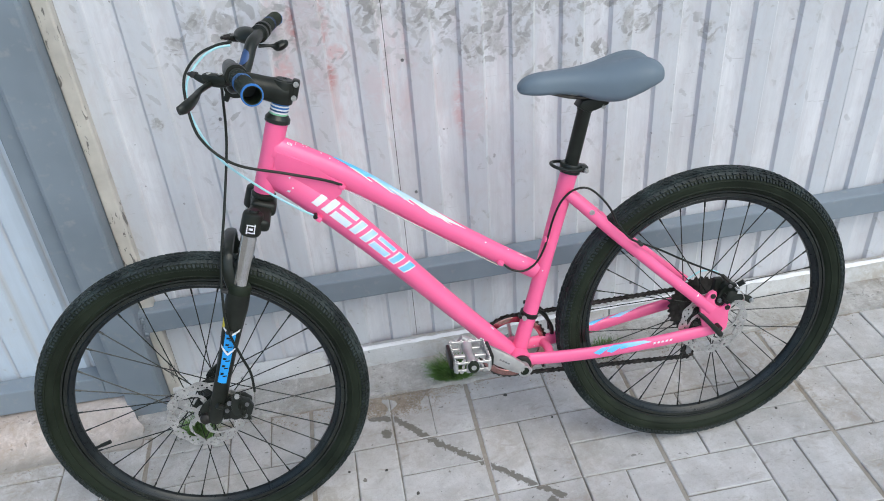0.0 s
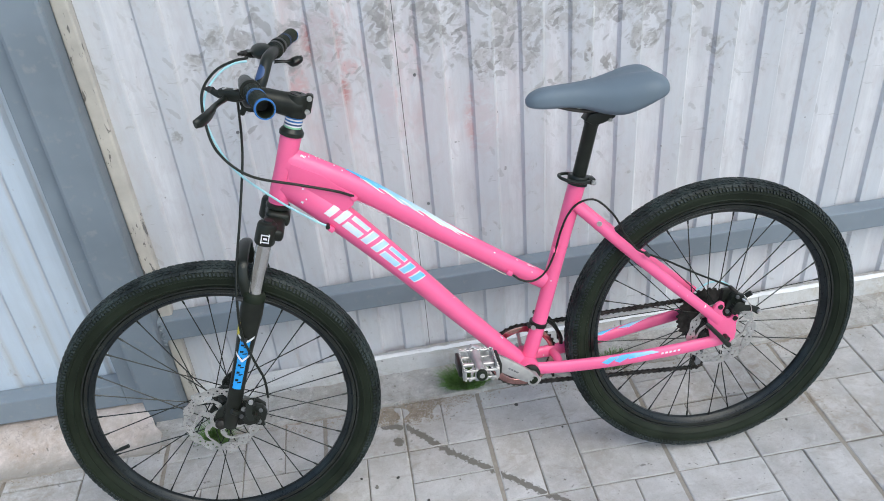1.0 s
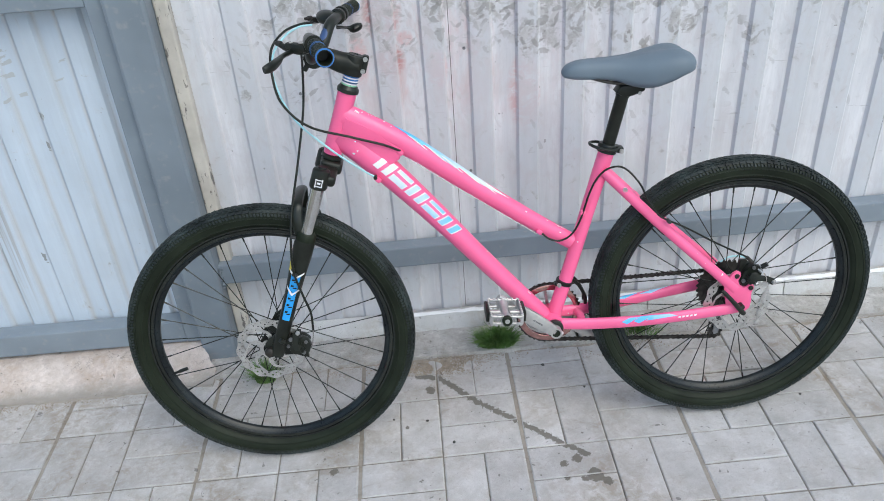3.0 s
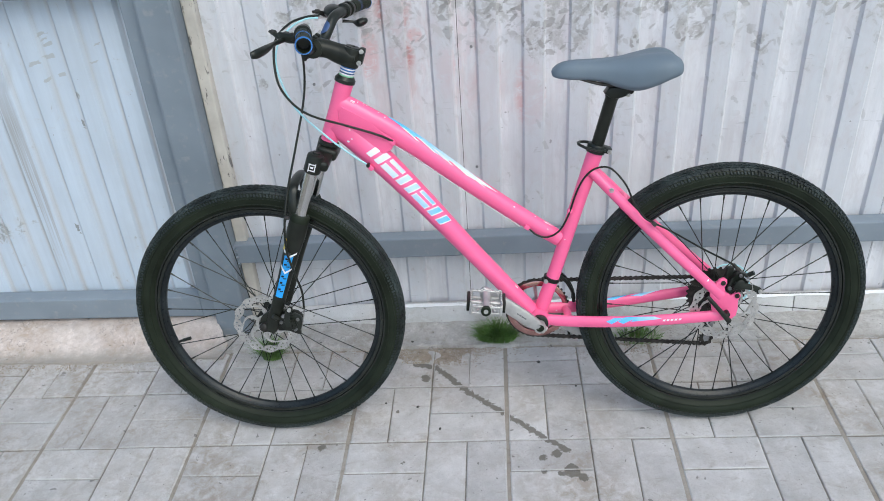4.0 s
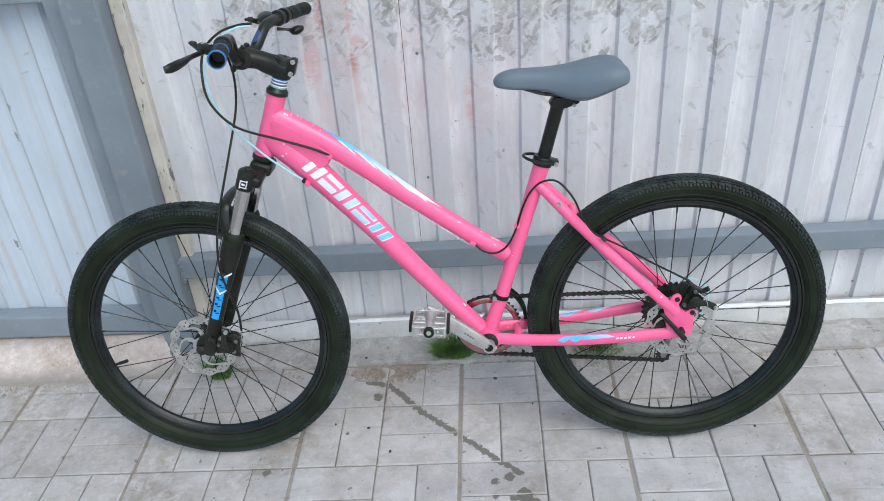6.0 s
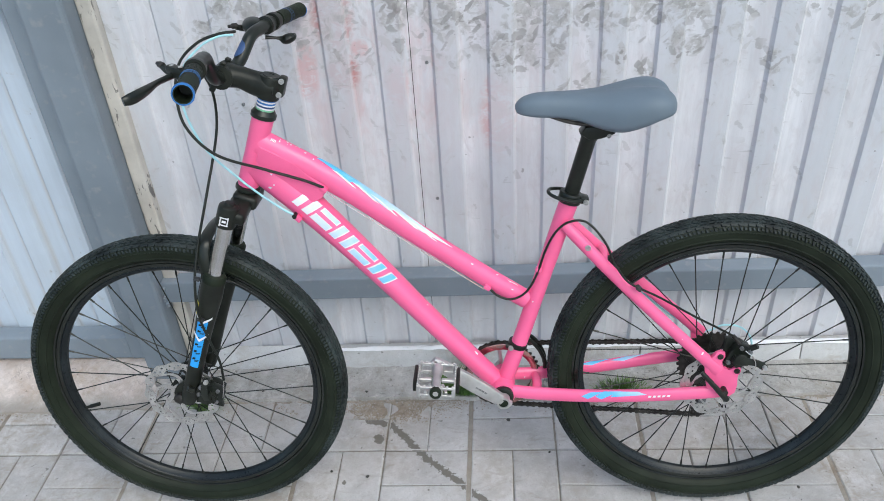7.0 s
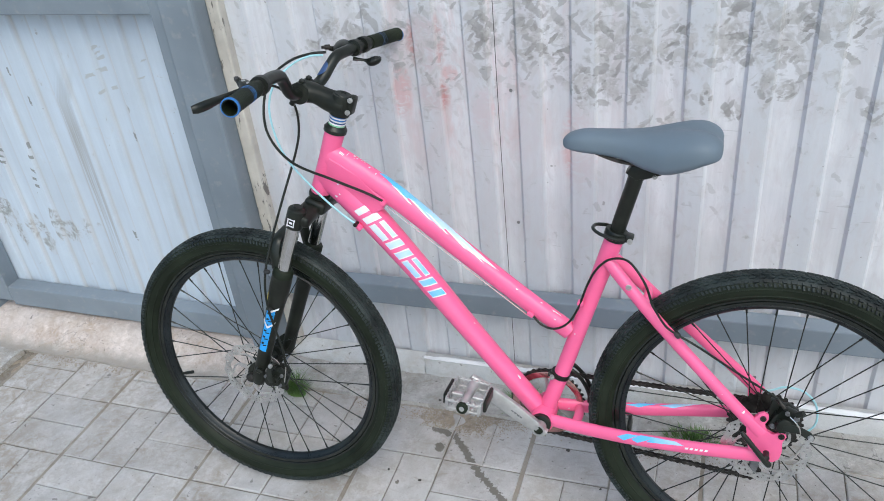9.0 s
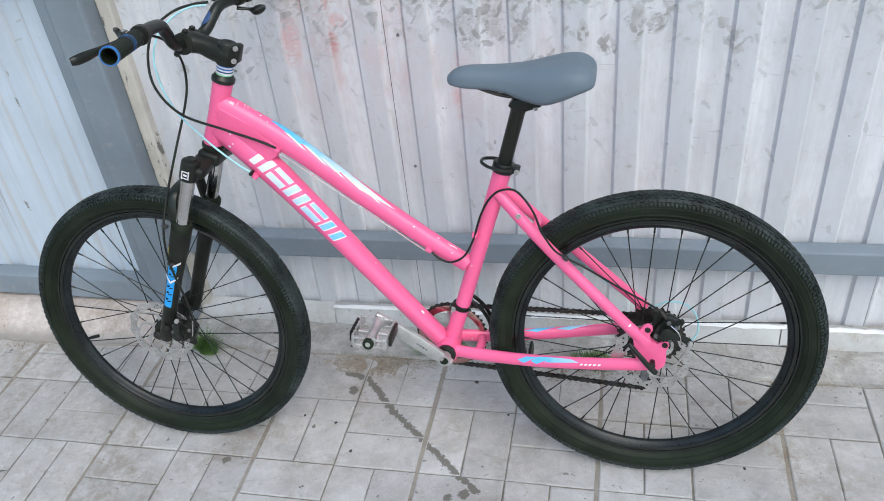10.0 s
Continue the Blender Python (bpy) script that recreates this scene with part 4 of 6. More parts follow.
def turned(name, prof, at, axis, material, parent, label="", n=32, closed=False):
    """A lathe part about any axis in space."""
    bm = lathe(B(), prof, (0, 0, 0), n, "Z", closed)
    q = Vector((0, 0, 1)).rotation_difference(axis).to_matrix().to_4x4()
    bmesh.ops.transform(bm, matrix=Matrix.Translation(at) @ q, verts=bm.verts)
    return part(name, bm, material, parent, label)


turned("headset", [(0.0205, 0), (0.0225, 0.001), (0.0225, 0.008), (0.0185, 0.0135), (0.0175, 0.015)], TOP, AX, M_BLACK, bike, "black headset cup")
for k, mt in enumerate((M_MINT, M_WHITE, M_NAVY, M_WHITE, M_BLUE, M_WHITE, M_BLUE, M_CYAN)):
    turned("spacer", [(0.0152, 0), (0.0162, 0.0004), (0.0162, 0.0026), (0.0152, 0.0030)], TOP + AX * (0.015 + 0.0030 * k), AX, mt, bike, "thin coloured steerer spacer", 28)
turned("lower_cup", [(0.0195, 0), (0.0225, 0.002), (0.0225, 0.008), (0.0195, 0.010)], Vector((0.2085, 0, 0.752)) - AX * 0.011, AX, M_BLACK, bike, "black lower headset cup")

SC = TOP + AX * 0.056                                # middle of the stem's clamp on the steerer
BAR = Vector((0.201, 0, 0.953))
bm = B()
body = Tube([(SC.x + 0.010, 0, SC.z - 0.003, 0.0190, 0.0200), (SC.x - 0.004, 0, SC.z + 0.001, 0.0225, 0.0222), (SC.x - 0.024, 0, SC.z + 0.008, 0.0212, 0.0200), (BAR.x + 0.028, 0, BAR.z - 0.006, 0.0190, 0.0198), (BAR.x + 0.008, 0, BAR.z - 0.001, 0.0205, 0.0240), (BAR.x - 0.004, 0, BAR.z + 0.001, 0.0195, 0.0235)])
body.mesh(bm, 24)
stem = part("stem", bm, M_MATT, bike, "matt black handlebar stem")
turned("steerer_clamp", [(0.0155, -0.0205), (0.0195, -0.0195), (0.0205, -0.017), (0.0205, 0.017), (0.0195, 0.0195), (0.0155, 0.0205)], SC, AX, M_MATT, stem)
turned("top_cap", [(0.017, -0.003), (0.0170, -0.001), (0.0150, 0.0015), (0.005, 0.002), (0.0045, 0.0005), (0.0001, 0.0005)], SC + AX * 0.0205, AX, M_BLACK, stem, "black top cap")
bm = B()
block(bm, SC + Vector((0.0215, 0, 0.0)), (0.014, 0.022, 0.036), pose(0, 0, 0, 0, 20, 0), 0.004, 2)
part("clamp_ear", bm, M_MATT, stem)
for dz in (-0.012, 0.011):
    bm = bolt(B(), SC + Vector((0.0215 + dz * 0.35, -0.011, dz)), 0.0048, -0.005)
    part("clamp_bolt", bm, M_SILVER, stem, "bright clamp bolt")
bm = B()
lathe(bm, [(0.0165, -0.023), (0.0205, -0.022), (0.0205, 0.022), (0.0165, 0.023)], BAR, 28)
for dy in (-0.014, 0.014):
    for a in (60, 235):
        d = Vector((np.cos(radians(a)), 0, np.sin(radians(a))))
        block(bm, BAR + d * 0.021 + Vector((-0.006, dy, 0)), (0.016, 0.010, 0.010), pose(0, 0, 0, 0, -a, 0), 0.002)
part("faceplate", bm, M_MATT, stem, "black four-bolt faceplate")

# handlebar with rise and sweep
right = [(0.0, 0.201, 0.953), (0.036, 0.207, 0.955), (0.055, 0.216, 0.966), (0.070, 0.225, 0.985), (0.090, 0.233, 1.001), (0.13, 0.242, 1.005), (0.165, 0.247, 1.006), (0.24, 0.257, 1.005), (0.322, 0.270, 1.003)]
left = [(0.0, 0.201, 0.953), (0.036, 0.199, 0.955), (0.055, 0.200, 0.966), (0.070, 0.202, 0.985), (0.090, 0.206, 1.001), (0.13, 0.212, 1.006), (0.165, 0.219, 1.006), (0.24, 0.236, 1.006), (0.322, 0.254, 1.006)]
line = [(0.2462, -0.285, 1.006)] + [(x, -y, z) for y, x, z in left[-2::-1]] + [(x, y, z) for y, x, z in right[1:-1]] + [(0.2640, 0.285, 1.004)]
bar = part("handlebar", rod(B(), line, 0.0112, 16, 5), M_BLACK, bike, "black riser handlebar")


def on_bar(y):
    s = 1 if y > 0 else -1
    a = abs(y)
    run = right if y > 0 else left
    for (y0, x0, z0), (y1, x1, z1) in zip(run, run[1:]):
        if y0 <= a <= y1:
            k = (a - y0) / (y1 - y0)
            return Vector((x0 + (x1 - x0) * k, s * a, z0 + (z1 - z0) * k))
    return Vector((run[-1][1], s * a, run[-1][2]))


for side in (1,):
    bm = B()
    mid = on_bar(0.063)
    along = (on_bar(0.074) - on_bar(0.052)).normalized()
    across = along.cross(Vector((0, 0, 1))).normalized()
    outward = across.cross(along).normalized()
    rows = []
    for i in range(9):
        u = -1 + 2 * i / 8
        half = 62 * max(0.03, 1 - u * u) ** 0.5
        row = []
        for j in range(9):
            a = radians(-105 + half * (-1 + j / 4))
            row.append(bm.verts.new(mid + along * (0.017 * u) + (across * np.cos(a) - outward * np.sin(a)) * 0.0121))
        rows.append(row)
    ring_faces(bm, rows, close=False, cap=False)
    part("printed_patch", bm, M_NAVY, bar, "dark blue oval print")

for side in (-1, 1):
    g0, g1 = on_bar(side * 0.205), on_bar(side * 0.322)
    d = (g1 - g0).normalized()
    ln = (g1 - g0).length
    prof = [(0.0115, 0), (0.0140, 0.001)]
    for k in range(22):
        h = 0.004 + (ln - 0.012) * k / 22
        prof += [(0.0136, h), (0.0140, h + 0.0012), (0.0140, h + 0.0034), (0.0133, h + 0.0042)]
    prof += [(0.0142, ln - 0.006), (0.0145, ln - 0.003), (0.0143, ln + 0.001), (0.0135, ln + 0.003), (0.0118, ln + 0.003), (0.0115, ln - 0.05), (0.0001, ln - 0.05)]
    grip = turned("grip", prof, g0, d, M_RUBBER, bike, "black ribbed rubber grip", 28)
    turned("end_ring", [(0.0142, 0), (0.0153, 0.001), (0.0153, 0.0045), (0.0146, 0.0058), (0.0130, 0.0058), (0.0128, 0.0)], g0 + d * (ln - 0.0025), d, M_BLUE, grip, "bright blue end ring", 32, True)
    for k in range(3):
        turned("stripe", [(0.0138, 0), (0.0143, 0.0002), (0.0143, 0.0009), (0.0138, 0.0011)], g0 + d * (0.038 + 0.0058 * k), d, M_BLUE if side < 0 else M_NAVY, grip, "thin blue stripe")
    # brake lever: clamp, body, blade
    c = on_bar(side * 0.182)
    lever = turned("brake_lever", [(0.0120, -0.008), (0.0165, -0.0075), (0.0170, 0), (0.0165, 0.0075), (0.0120, 0.008)], c, d, M_MATT, bike, "black brake lever with clamp", 24)
    bm = B()
    body = Tube([(c.x - 0.010, c.y, c.z - 0.006, 0.009, 0.008), (c.x - 0.026, c.y - side * 0.006, c.z - 0.009, 0.0082, 0.0070), (c.x - 0.048, c.y - side * 0.020, c.z - 0.006, 0.0065, 0.0060), (c.x - 0.062, c.y - side * 0.032, c.z - 0.001, 0.0048, 0.0048)])
    body.mesh(bm, 14)
    part("lever_body", bm, M_MATT, lever)
    bm = B()
    blade = Tube([(c.x - 0.040, c.y - side * 0.012, c.z - 0.010, 0.0050, 0.005), (c.x - 0.054, c.y + side * 0.016, c.z - 0.013, 0.0045, 0.0045), (c.x - 0.058, c.y + side * 0.046, c.z - 0.015, 0.0068, 0.0048), (c.x - 0.063, c.y + side * 0.068, c.z - 0.017, 0.0082, 0.005), (c.x - 0.070, c.y + side * 0.082, c.z - 0.019, 0.0082, 0.005), (c.x - 0.077, c.y + side * 0.089, c.z - 0.020, 0.0062, 0.0038)])
    blade.mesh(bm, 14)
    part("blade", bm, M_BLACK, lever, "black lever blade")
    turned("barrel_adjuster", [(0.003, 0), (0.0052, 0.001), (0.0052, 0.010), (0.0035, 0.012), (0.003, 0.018)], Vector((c.x - 0.060, c.y - side * 0.030, c.z + 0.001)), Vector((-0.72, -side * 0.65, 0.08)).normalized(), M_DARK, lever, "dark barrel adjuster", 16)
    # the lever's housing along its root, with two bright screws
    bm = B()
    block(bm, Vector((c.x - 0.030, c.y - side * 0.010, c.z - 0.004)), (0.046, 0.017, 0.015), pose(0, 0, 0, 0, 6, side * 34), 0.005, 2)
    part("lever_housing", bm, M_MATT, lever)
    for dx, dy in ((-0.022, 0.000), (-0.040, -0.014)):
        part("lever_screw", bolt(B(), Vector((c.x + dx, c.y + side * dy, c.z + 0.0035)), 0.0034, 0.002, "Z"), M_SILVER, lever, "bright screw")
    if side < 0:
        continue
    # shifter pod inboard of the lever
    s0 = on_bar(side * 0.150)
    pod = turned("shifter", [(0.0120, -0.007), (0.0168, -0.006), (0.0168, 0.006), (0.0120, 0.007)], s0, d, M_MATT, bike, "black trigger shifter with rounded cover", 20)
    bm = B()
    rows = []
    for k in range(13):
        q = -1 + 2 * k / 12
        w = max(0.02, 1 - abs(q) ** 2.6) ** 0.5
        mid = s0 + Vector((-0.024 + 0.004 * q, -0.004 - 0.026 * q, 0.001 - 0.004 * q))
        rows.append([bm.verts.new(mid + Vector((0.023 * w * np.cos(e), -0.008 * w * np.cos(e), 0.0135 * w * np.sin(e)))) for e in np.linspace(0, 2 * np.pi, 18, endpoint=False)])
    ring_faces(bm, rows)
    part("shifter_cover", bm, M_BLACK, pod, "glossy black rounded cover")
    bm = Tube([(s0.x - 0.006, s0.y, s0.z - 0.022, 0.004, 0.006), (s0.x + 0.016, s0.y + side * 0.006, s0.z - 0.026, 0.003, 0.004), (s0.x + 0.028, s0.y + side * 0.010, s0.z - 0.030, 0.009, 0.013), (s0.x + 0.042, s0.y + side * 0.012, s0.z - 0.026, 0.008, 0.011), (s0.x + 0.048, s0.y + side * 0.012, s0.z - 0.022, 0.003, 0.005)]).mesh(B(), 12)
    part("trigger", bm, M_BLACK, pod, "black thumb trigger")

# fork
fork_at = lambda z, y: Vector((0.180 + (z - 0.714) * 0.385, y, z))
bm = B()
block(bm, (0.203, 0, 0.728), (0.046, 0.060, 0.026), pose(0, 0, 0, 0, 20, 0), 0.008, 3)
for side in (-1, 1):
    block(bm, (0.195, side * 0.046, 0.720), (0.040, 0.060, 0.024), pose(0, 0, 0, side * -10, 20, 0), 0.008, 3)
fork = part("fork", bm, M_MATT, bike, "black suspension fork crown")
LA = Vector((0.385, 0, 1)).normalized()
for side in (-1, 1):
    y = side * 0.066
    turned("leg_cap", [(0.0001, 0.019), (0.0085, 0.019), (0.0095, 0.0155), (0.0140, 0.015), (0.0175, 0.012), (0.0185, 0.008), (0.0190, -0.024), (0.0170, -0.028), (0.0140, -0.028)], fork_at(0.727, y), LA, M_MATT, fork, "black crown leg cap", 28)
    turned("stanchion", [(0.0140, 0), (0.0140, 0.125)], fork_at(0.594, y), LA, M_CHROME, fork, "chromed fork stanchion", 28)
    turned("seal", [(0.0150, 0), (0.0215, 0.001), (0.0215, 0.011), (0.0185, 0.016), (0.0150, 0.017)], fork_at(0.590, y), LA, M_RUBBER, fork, "black rubber dust seal", 28)
    low = Tube([(*fork_at(0.592, y), 0.0215, 0.0195), (*fork_at(0.560, y), 0.0220, 0.0195), (*fork_at(0.52, y), 0.0190, 0.0180), (*fork_at(0.46, y), 0.0160, 0.0165), (*fork_at(0.39, y), 0.0152, 0.0158), (*fork_at(0.335, y), 0.0155, 0.0145), (*fork_at(0.318, y), 0.0135, 0.0120)])
    leg = part("lower_leg", low.mesh(B(), 22), M_MATT, fork, "black lower fork leg")
    if side < 0:
        near_low, near_leg = low, leg
    bm = plate(B(), [(0.004, 0.346), (0.012, 0.356), (0.036, 0.372), (0.044, 0.334), (0.030, 0.314), (0.006, 0.309), (0.000, 0.318), (0.003, 0.330)], side * 0.0565, side * 0.0635, 0.002)
    part("fork_dropout", bm, M_MATT, fork)
arch_rows = Tube([(0.131, -0.066, 0.572, 0.011, 0.007), (0.124, -0.066, 0.604, 0.012, 0.007), (0.122, -0.062, 0.64, 0.012, 0.007), (0.125, -0.048, 0.664, 0.012, 0.007), (0.127, 0, 0.672, 0.012, 0.007), (0.125, 0.048, 0.664, 0.012, 0.007), (0.122, 0.062, 0.64, 0.012, 0.007), (0.124, 0.066, 0.604, 0.012, 0.007), (0.131, 0.066, 0.572, 0.011, 0.007)])
bm = B()
rings = []
for c, (ru, rv), dd in zip(arch_rows.c, arch_rows.r, arch_rows.dirs):
    u = Vector((1, 0, 0))
    u = (u - dd * u.dot(dd)).normalized()
    w = dd.cross(u)
    rings.append([bm.verts.new(c + u * (ru * np.cos(a)) + w * (rv * np.sin(a))) for a in np.linspace(0, 2 * np.pi, 12, endpoint=False)])
ring_faces(bm, rings)
part("arch", bm, M_BLACK, fork, "glossy black fork arch")
bm = B()
low = near_low
low.patch(bm, [(0.35, 146), (0.615, 146), (0.615, 208), (0.35, 208)], 14, 8, 0.0006)
part("sticker", bm, M_STICK, near_leg, "azure blue sticker with dark bars")
bm = B()
for k in range(6):
    a = 0.375 + 0.038 * k
    low.patch(bm, [(a, 158), (a + 0.012, 158), (a + 0.008, 178), (a - 0.002, 178)], 2, 6, 0.0012)
    low.patch(bm, [(a + 0.013, 174), (a + 0.019, 174), (a + 0.015, 200), (a + 0.009, 200)], 2, 6, 0.0012)
part("printed_bars", bm, M_MATT, near_leg)
bm = B()
for s0, s1 in ((0.335, 0.352), (0.445, 0.46)):
    low.patch(bm, [(s0 - 0.02, 130), (s1 - 0.02, 130), (s1 + 0.015, 180), (s0 + 0.015, 180)], 2, 8, 0.0014)
    low.patch(bm, [(s0 + 0.015, 180), (s1 + 0.015, 180), (s1 - 0.02, 225), (s0 - 0.02, 225)], 2, 8, 0.0014)
part("printed_chevron", bm, M_WHITE, near_leg, "white printed chevrons")
bm = B()
low.patch(bm, [(0.22, 112), (0.33, 112), (0.33, 136), (0.22, 136)], 4, 3, 0.0008)
part("printed_patch", bm, M_YELLOW, near_leg, "yellow print")
bm = B()
c = fork_at(0.7160, -0.066)
for dx, dz, w, h in ((0, 0.0065, 0.016, 0.002), (0, -0.0065, 0.016, 0.002), (-0.007, 0, 0.002, 0.015), (0.007, 0, 0.002, 0.015), (0, 0, 0.007, 0.004)):
    block(bm, c + Vector((dx + dz * 0.35, -0.0188, dz)), (w, 0.001, h), pose(0, 0, 0, 0, 20, 0))
part("badge", bm, M_WHITE, fork, "white square outline badge")


# wheels
def tyre_mesh(bm, c):
    prof = [(0.279, -0.0125), (0.286, -0.0195), (0.296, -0.0245), (0.307, -0.0250), (0.3165, -0.0220), (0.3220, -0.0165), (0.3246, -0.009), (0.3254, 0)]
    prof = prof + [(r, -y) for r, y in prof[-2::-1]]
    lathe(bm, prof + [(0.278, 0.009), (0.278, -0.009)], c, 120, closed=True)
    for f in bm.faces:
        q = f.calc_center_median() - Vector(c)
        if (q.x ** 2 + q.z ** 2) ** 0.5 > 0.3185:
            f.material_index = 1
    # fine raised rings on the sidewall
    for r, y in ((0.2895, 0.0216), (0.3045, 0.0252)):
        for s in (-1, 1):
            lathe(bm, [(r - 0.0010, s * (y - 0.0006)), (r, s * (y + 0.0012)), (r + 0.0022, s * (y + 0.0006))], c, 120, closed=True)
    # tread lugs
    def lug(a, r, y, la, ly, h, skew, lean, skin=1):
        t = Vector((-np.sin(a), 0, np.cos(a)))
        o = Vector((np.cos(a), 0, np.sin(a)))
        ax = Vector((0, 1, 0))
        o2 = (o * np.cos(lean) + ax * np.sin(lean))
        ax2 = (ax * np.cos(lean) - o * np.sin(lean))
        base = Vector(c) + o * r + ax * y
        vs = []
        for hh, f in ((-0.001, 1.0), (h, 0.82)):
            for i, j in ((-1, -1), (1, -1), (1, 1), (-1, 1)):
                vs.append(bm.verts.new(base + t * (i * la * f * 0.5 + j * skew) + ax2 * (j * ly * f * 0.5) + o2 * hh))
        for q in ((4, 5, 6, 7), (0, 1, 5, 4), (1, 2, 6, 5), (2, 3, 7, 6), (3, 0, 4, 7)):
            bm.faces.new([vs[i] for i in q]).material_index = skin
    n = 132
    for k in range(2 * n):
        for s in (-1, 1):
            lug(np.pi * k / n, 0.3122, s * 0.0240, 0.0044, 0.0050 if k % 2 else 0.0080, 0.0018, 0.0008, s * 1.15)
    for k in range(n):
        a = 2 * np.pi * k / n
        for s in (-1, 1):
            lug(a, 0.3178, s * 0.0208, 0.0085 if k % 2 else 0.0105, 0.0044, 0.0028, 0, s * 0.9)
            lug(a + 0.012, 0.3222, s * 0.0150, 0.0105, 0.0046, 0.0026, s * 0.002, s * 0.45)
            lug(a, 0.3242, s * 0.0085, 0.0105, 0.0042, 0.0024, s * -0.002, s * 0.2)
            if s > 0:
                lug(a + 0.02, 0.3250, 0.0, 0.0125, 0.0062, 0.0015, 0.002 * (-1) ** k, 0)
    return bm


def disc_mesh(bm, c, y, r=0.0755, wave=0.0022):
    """A drilled brake disc: holes in the braking ring, curved arms to the middle, cut from one sheet."""
    n = 96
    bands = [0.016, 0.0235, 0.030, 0.037, 0.044, 0.051, 0.0592, 0.0612, 0.0652, 0.0666, 0.0710, r]
    outer = 6                                   # the band where the braking ring begins
    th = 0.0018
    grid = {}
    def vert(i, j, f):
        key = (i, j % n, f)
        if key not in grid:
            q = min(max((bands[i] - 0.0235) / 0.0357, 0), 1)
            rr = bands[i]
            a = 2 * np.pi * j / n
            if i == len(bands) - 1:
                rr += wave * np.cos(12 * a)
            if i == outer:
                rr -= wave * np.cos(12 * a)
            a += 0.85 * (q * q - 1)
            grid[key] = bm.verts.new((c[0] + rr * np.cos(a), y + (th if f else 0), c[2] + rr * np.sin(a)))
        return grid[key]
    def solid(i, j):
        j %= n
        if i == 0:
            return True
        if i < outer:
            return j % 16 < (5 if i in (1, 2) else 3 if i < 5 else 4)
        return not ((i == outer + 1 and j % 4 == 0) or (i == outer + 3 and j % 4 == 2))
    last = len(bands) - 2
    for i in range(last + 1):
        for j in range(n):
            if not solid(i, j):
                continue
            for f in (0, 1):
                q = (vert(i, j, f), vert(i, j + 1, f), vert(i + 1, j + 1, f), vert(i + 1, j, f))
                bm.faces.new(q if f else q[::-1])
            if i == 0 or not solid(i - 1, j):
                bm.faces.new((vert(i, j, 0), vert(i, j + 1, 0), vert(i, j + 1, 1), vert(i, j, 1)))
            if i == last or not solid(i + 1, j):
                bm.faces.new((vert(i + 1, j, 1), vert(i + 1, j + 1, 1), vert(i + 1, j + 1, 0), vert(i + 1, j, 0)))
            for jj, e in ((j - 1, j), (j + 1, j + 1)):
                if not solid(i, jj):
                    bm.faces.new((vert(i, e, 0), vert(i + 1, e, 0), vert(i + 1, e, 1), vert(i, e, 1)))
    return bm


def wheel(name, c, label, turn, lacing, valve):
    rim_prof = [(0.2556, -0.0035), (0.2575, -0.0062), (0.2645, -0.0106), (0.2656, -0.0098), (0.2672, -0.0120), (0.2738, -0.0124), (0.2748, -0.0106), (0.2762, -0.0131), (0.2815, -0.0132), (0.2835, -0.0118), (0.2835, -0.0095), (0.279, -0.009), (0.279, 0.009), (0.2835, 0.0095), (0.2835, 0.0118), (0.2815, 0.0132), (0.2762, 0.0131), (0.2748, 0.0106), (0.2738, 0.0124), (0.2672, 0.0120), (0.2656, 0.0098), (0.2645, 0.0106), (0.2575, 0.0062), (0.2556, 0.0035)]
    bm = lathe(B(), rim_prof, c, 120, closed=True)
    for f in bm.faces:
        q = f.calc_center_median() - c
        if (q.x ** 2 + q.z ** 2) ** 0.5 > 0.2690:
            f.material_index = 1
    rim = part(name, bm, (M_RIM, M_RIMSIDE), bike, label)
    part("tyre", tyre_mesh(B(), c), (M_RUBBER, M_TREAD), rim, "black rubber tyre with small tread lugs")
    hub = [(0.0001, -0.060), (0.0085, -0.060), (0.0085, -0.052), (0.017, -0.051), (0.018, -0.046), (0.0185, -0.034), (0.0265, -0.032), (0.0268, -0.028), (0.0165, -0.025), (0.0130, -0.012), (0.0130, 0.012), (0.0165, 0.025), (0.0268, 0.028), (0.0265, 0.032), (0.0165, 0.036), (0.0085, 0.052), (0.0085, 0.060), (0.0001, 0.060)]
    part("hub", lathe(B(), hub, c, 40), M_BLACK, rim, "black alloy hub")
    n = 32
    for k in range(n):
        side = -1 if (k + lacing) % 2 else 1
        lead = 1 if ((k + lacing + 1) // 2) % 2 else -1
        ar = 2 * np.pi * k / n + turn
        ah = ar + lead * 1.35
        p = Vector(c) + Vector((0.0245 * np.cos(ah), side * (0.030 + (0.0022 if lead > 0 else -0.0022)), 0.0245 * np.sin(ah)))
        q = Vector(c) + Vector((0.2570 * np.cos(ar), side * 0.003, 0.2570 * np.sin(ar)))
        d = (p - q).normalized()
        bm = rod(B(), [p, q + d * 0.012], 0.00115, 6)
        rod(bm, [q + d * 0.0125, q - d * 0.002], 0.0019, 6)
        part("spoke", bm, M_BLACK, rim)
    a = radians(valve)
    d = Vector((np.cos(a), 0, np.sin(a)))
    bm = B()
    rod(bm, [Vector(c) + d * 0.256, Vector(c) + d * 0.238], 0.0032, 12)
    rod(bm, [Vector(c) + d * 0.243, Vector(c) + d * 0.222], 0.0042, 12)
    part("valve", bm, M_MATT, rim, "black valve cap")
    return rim


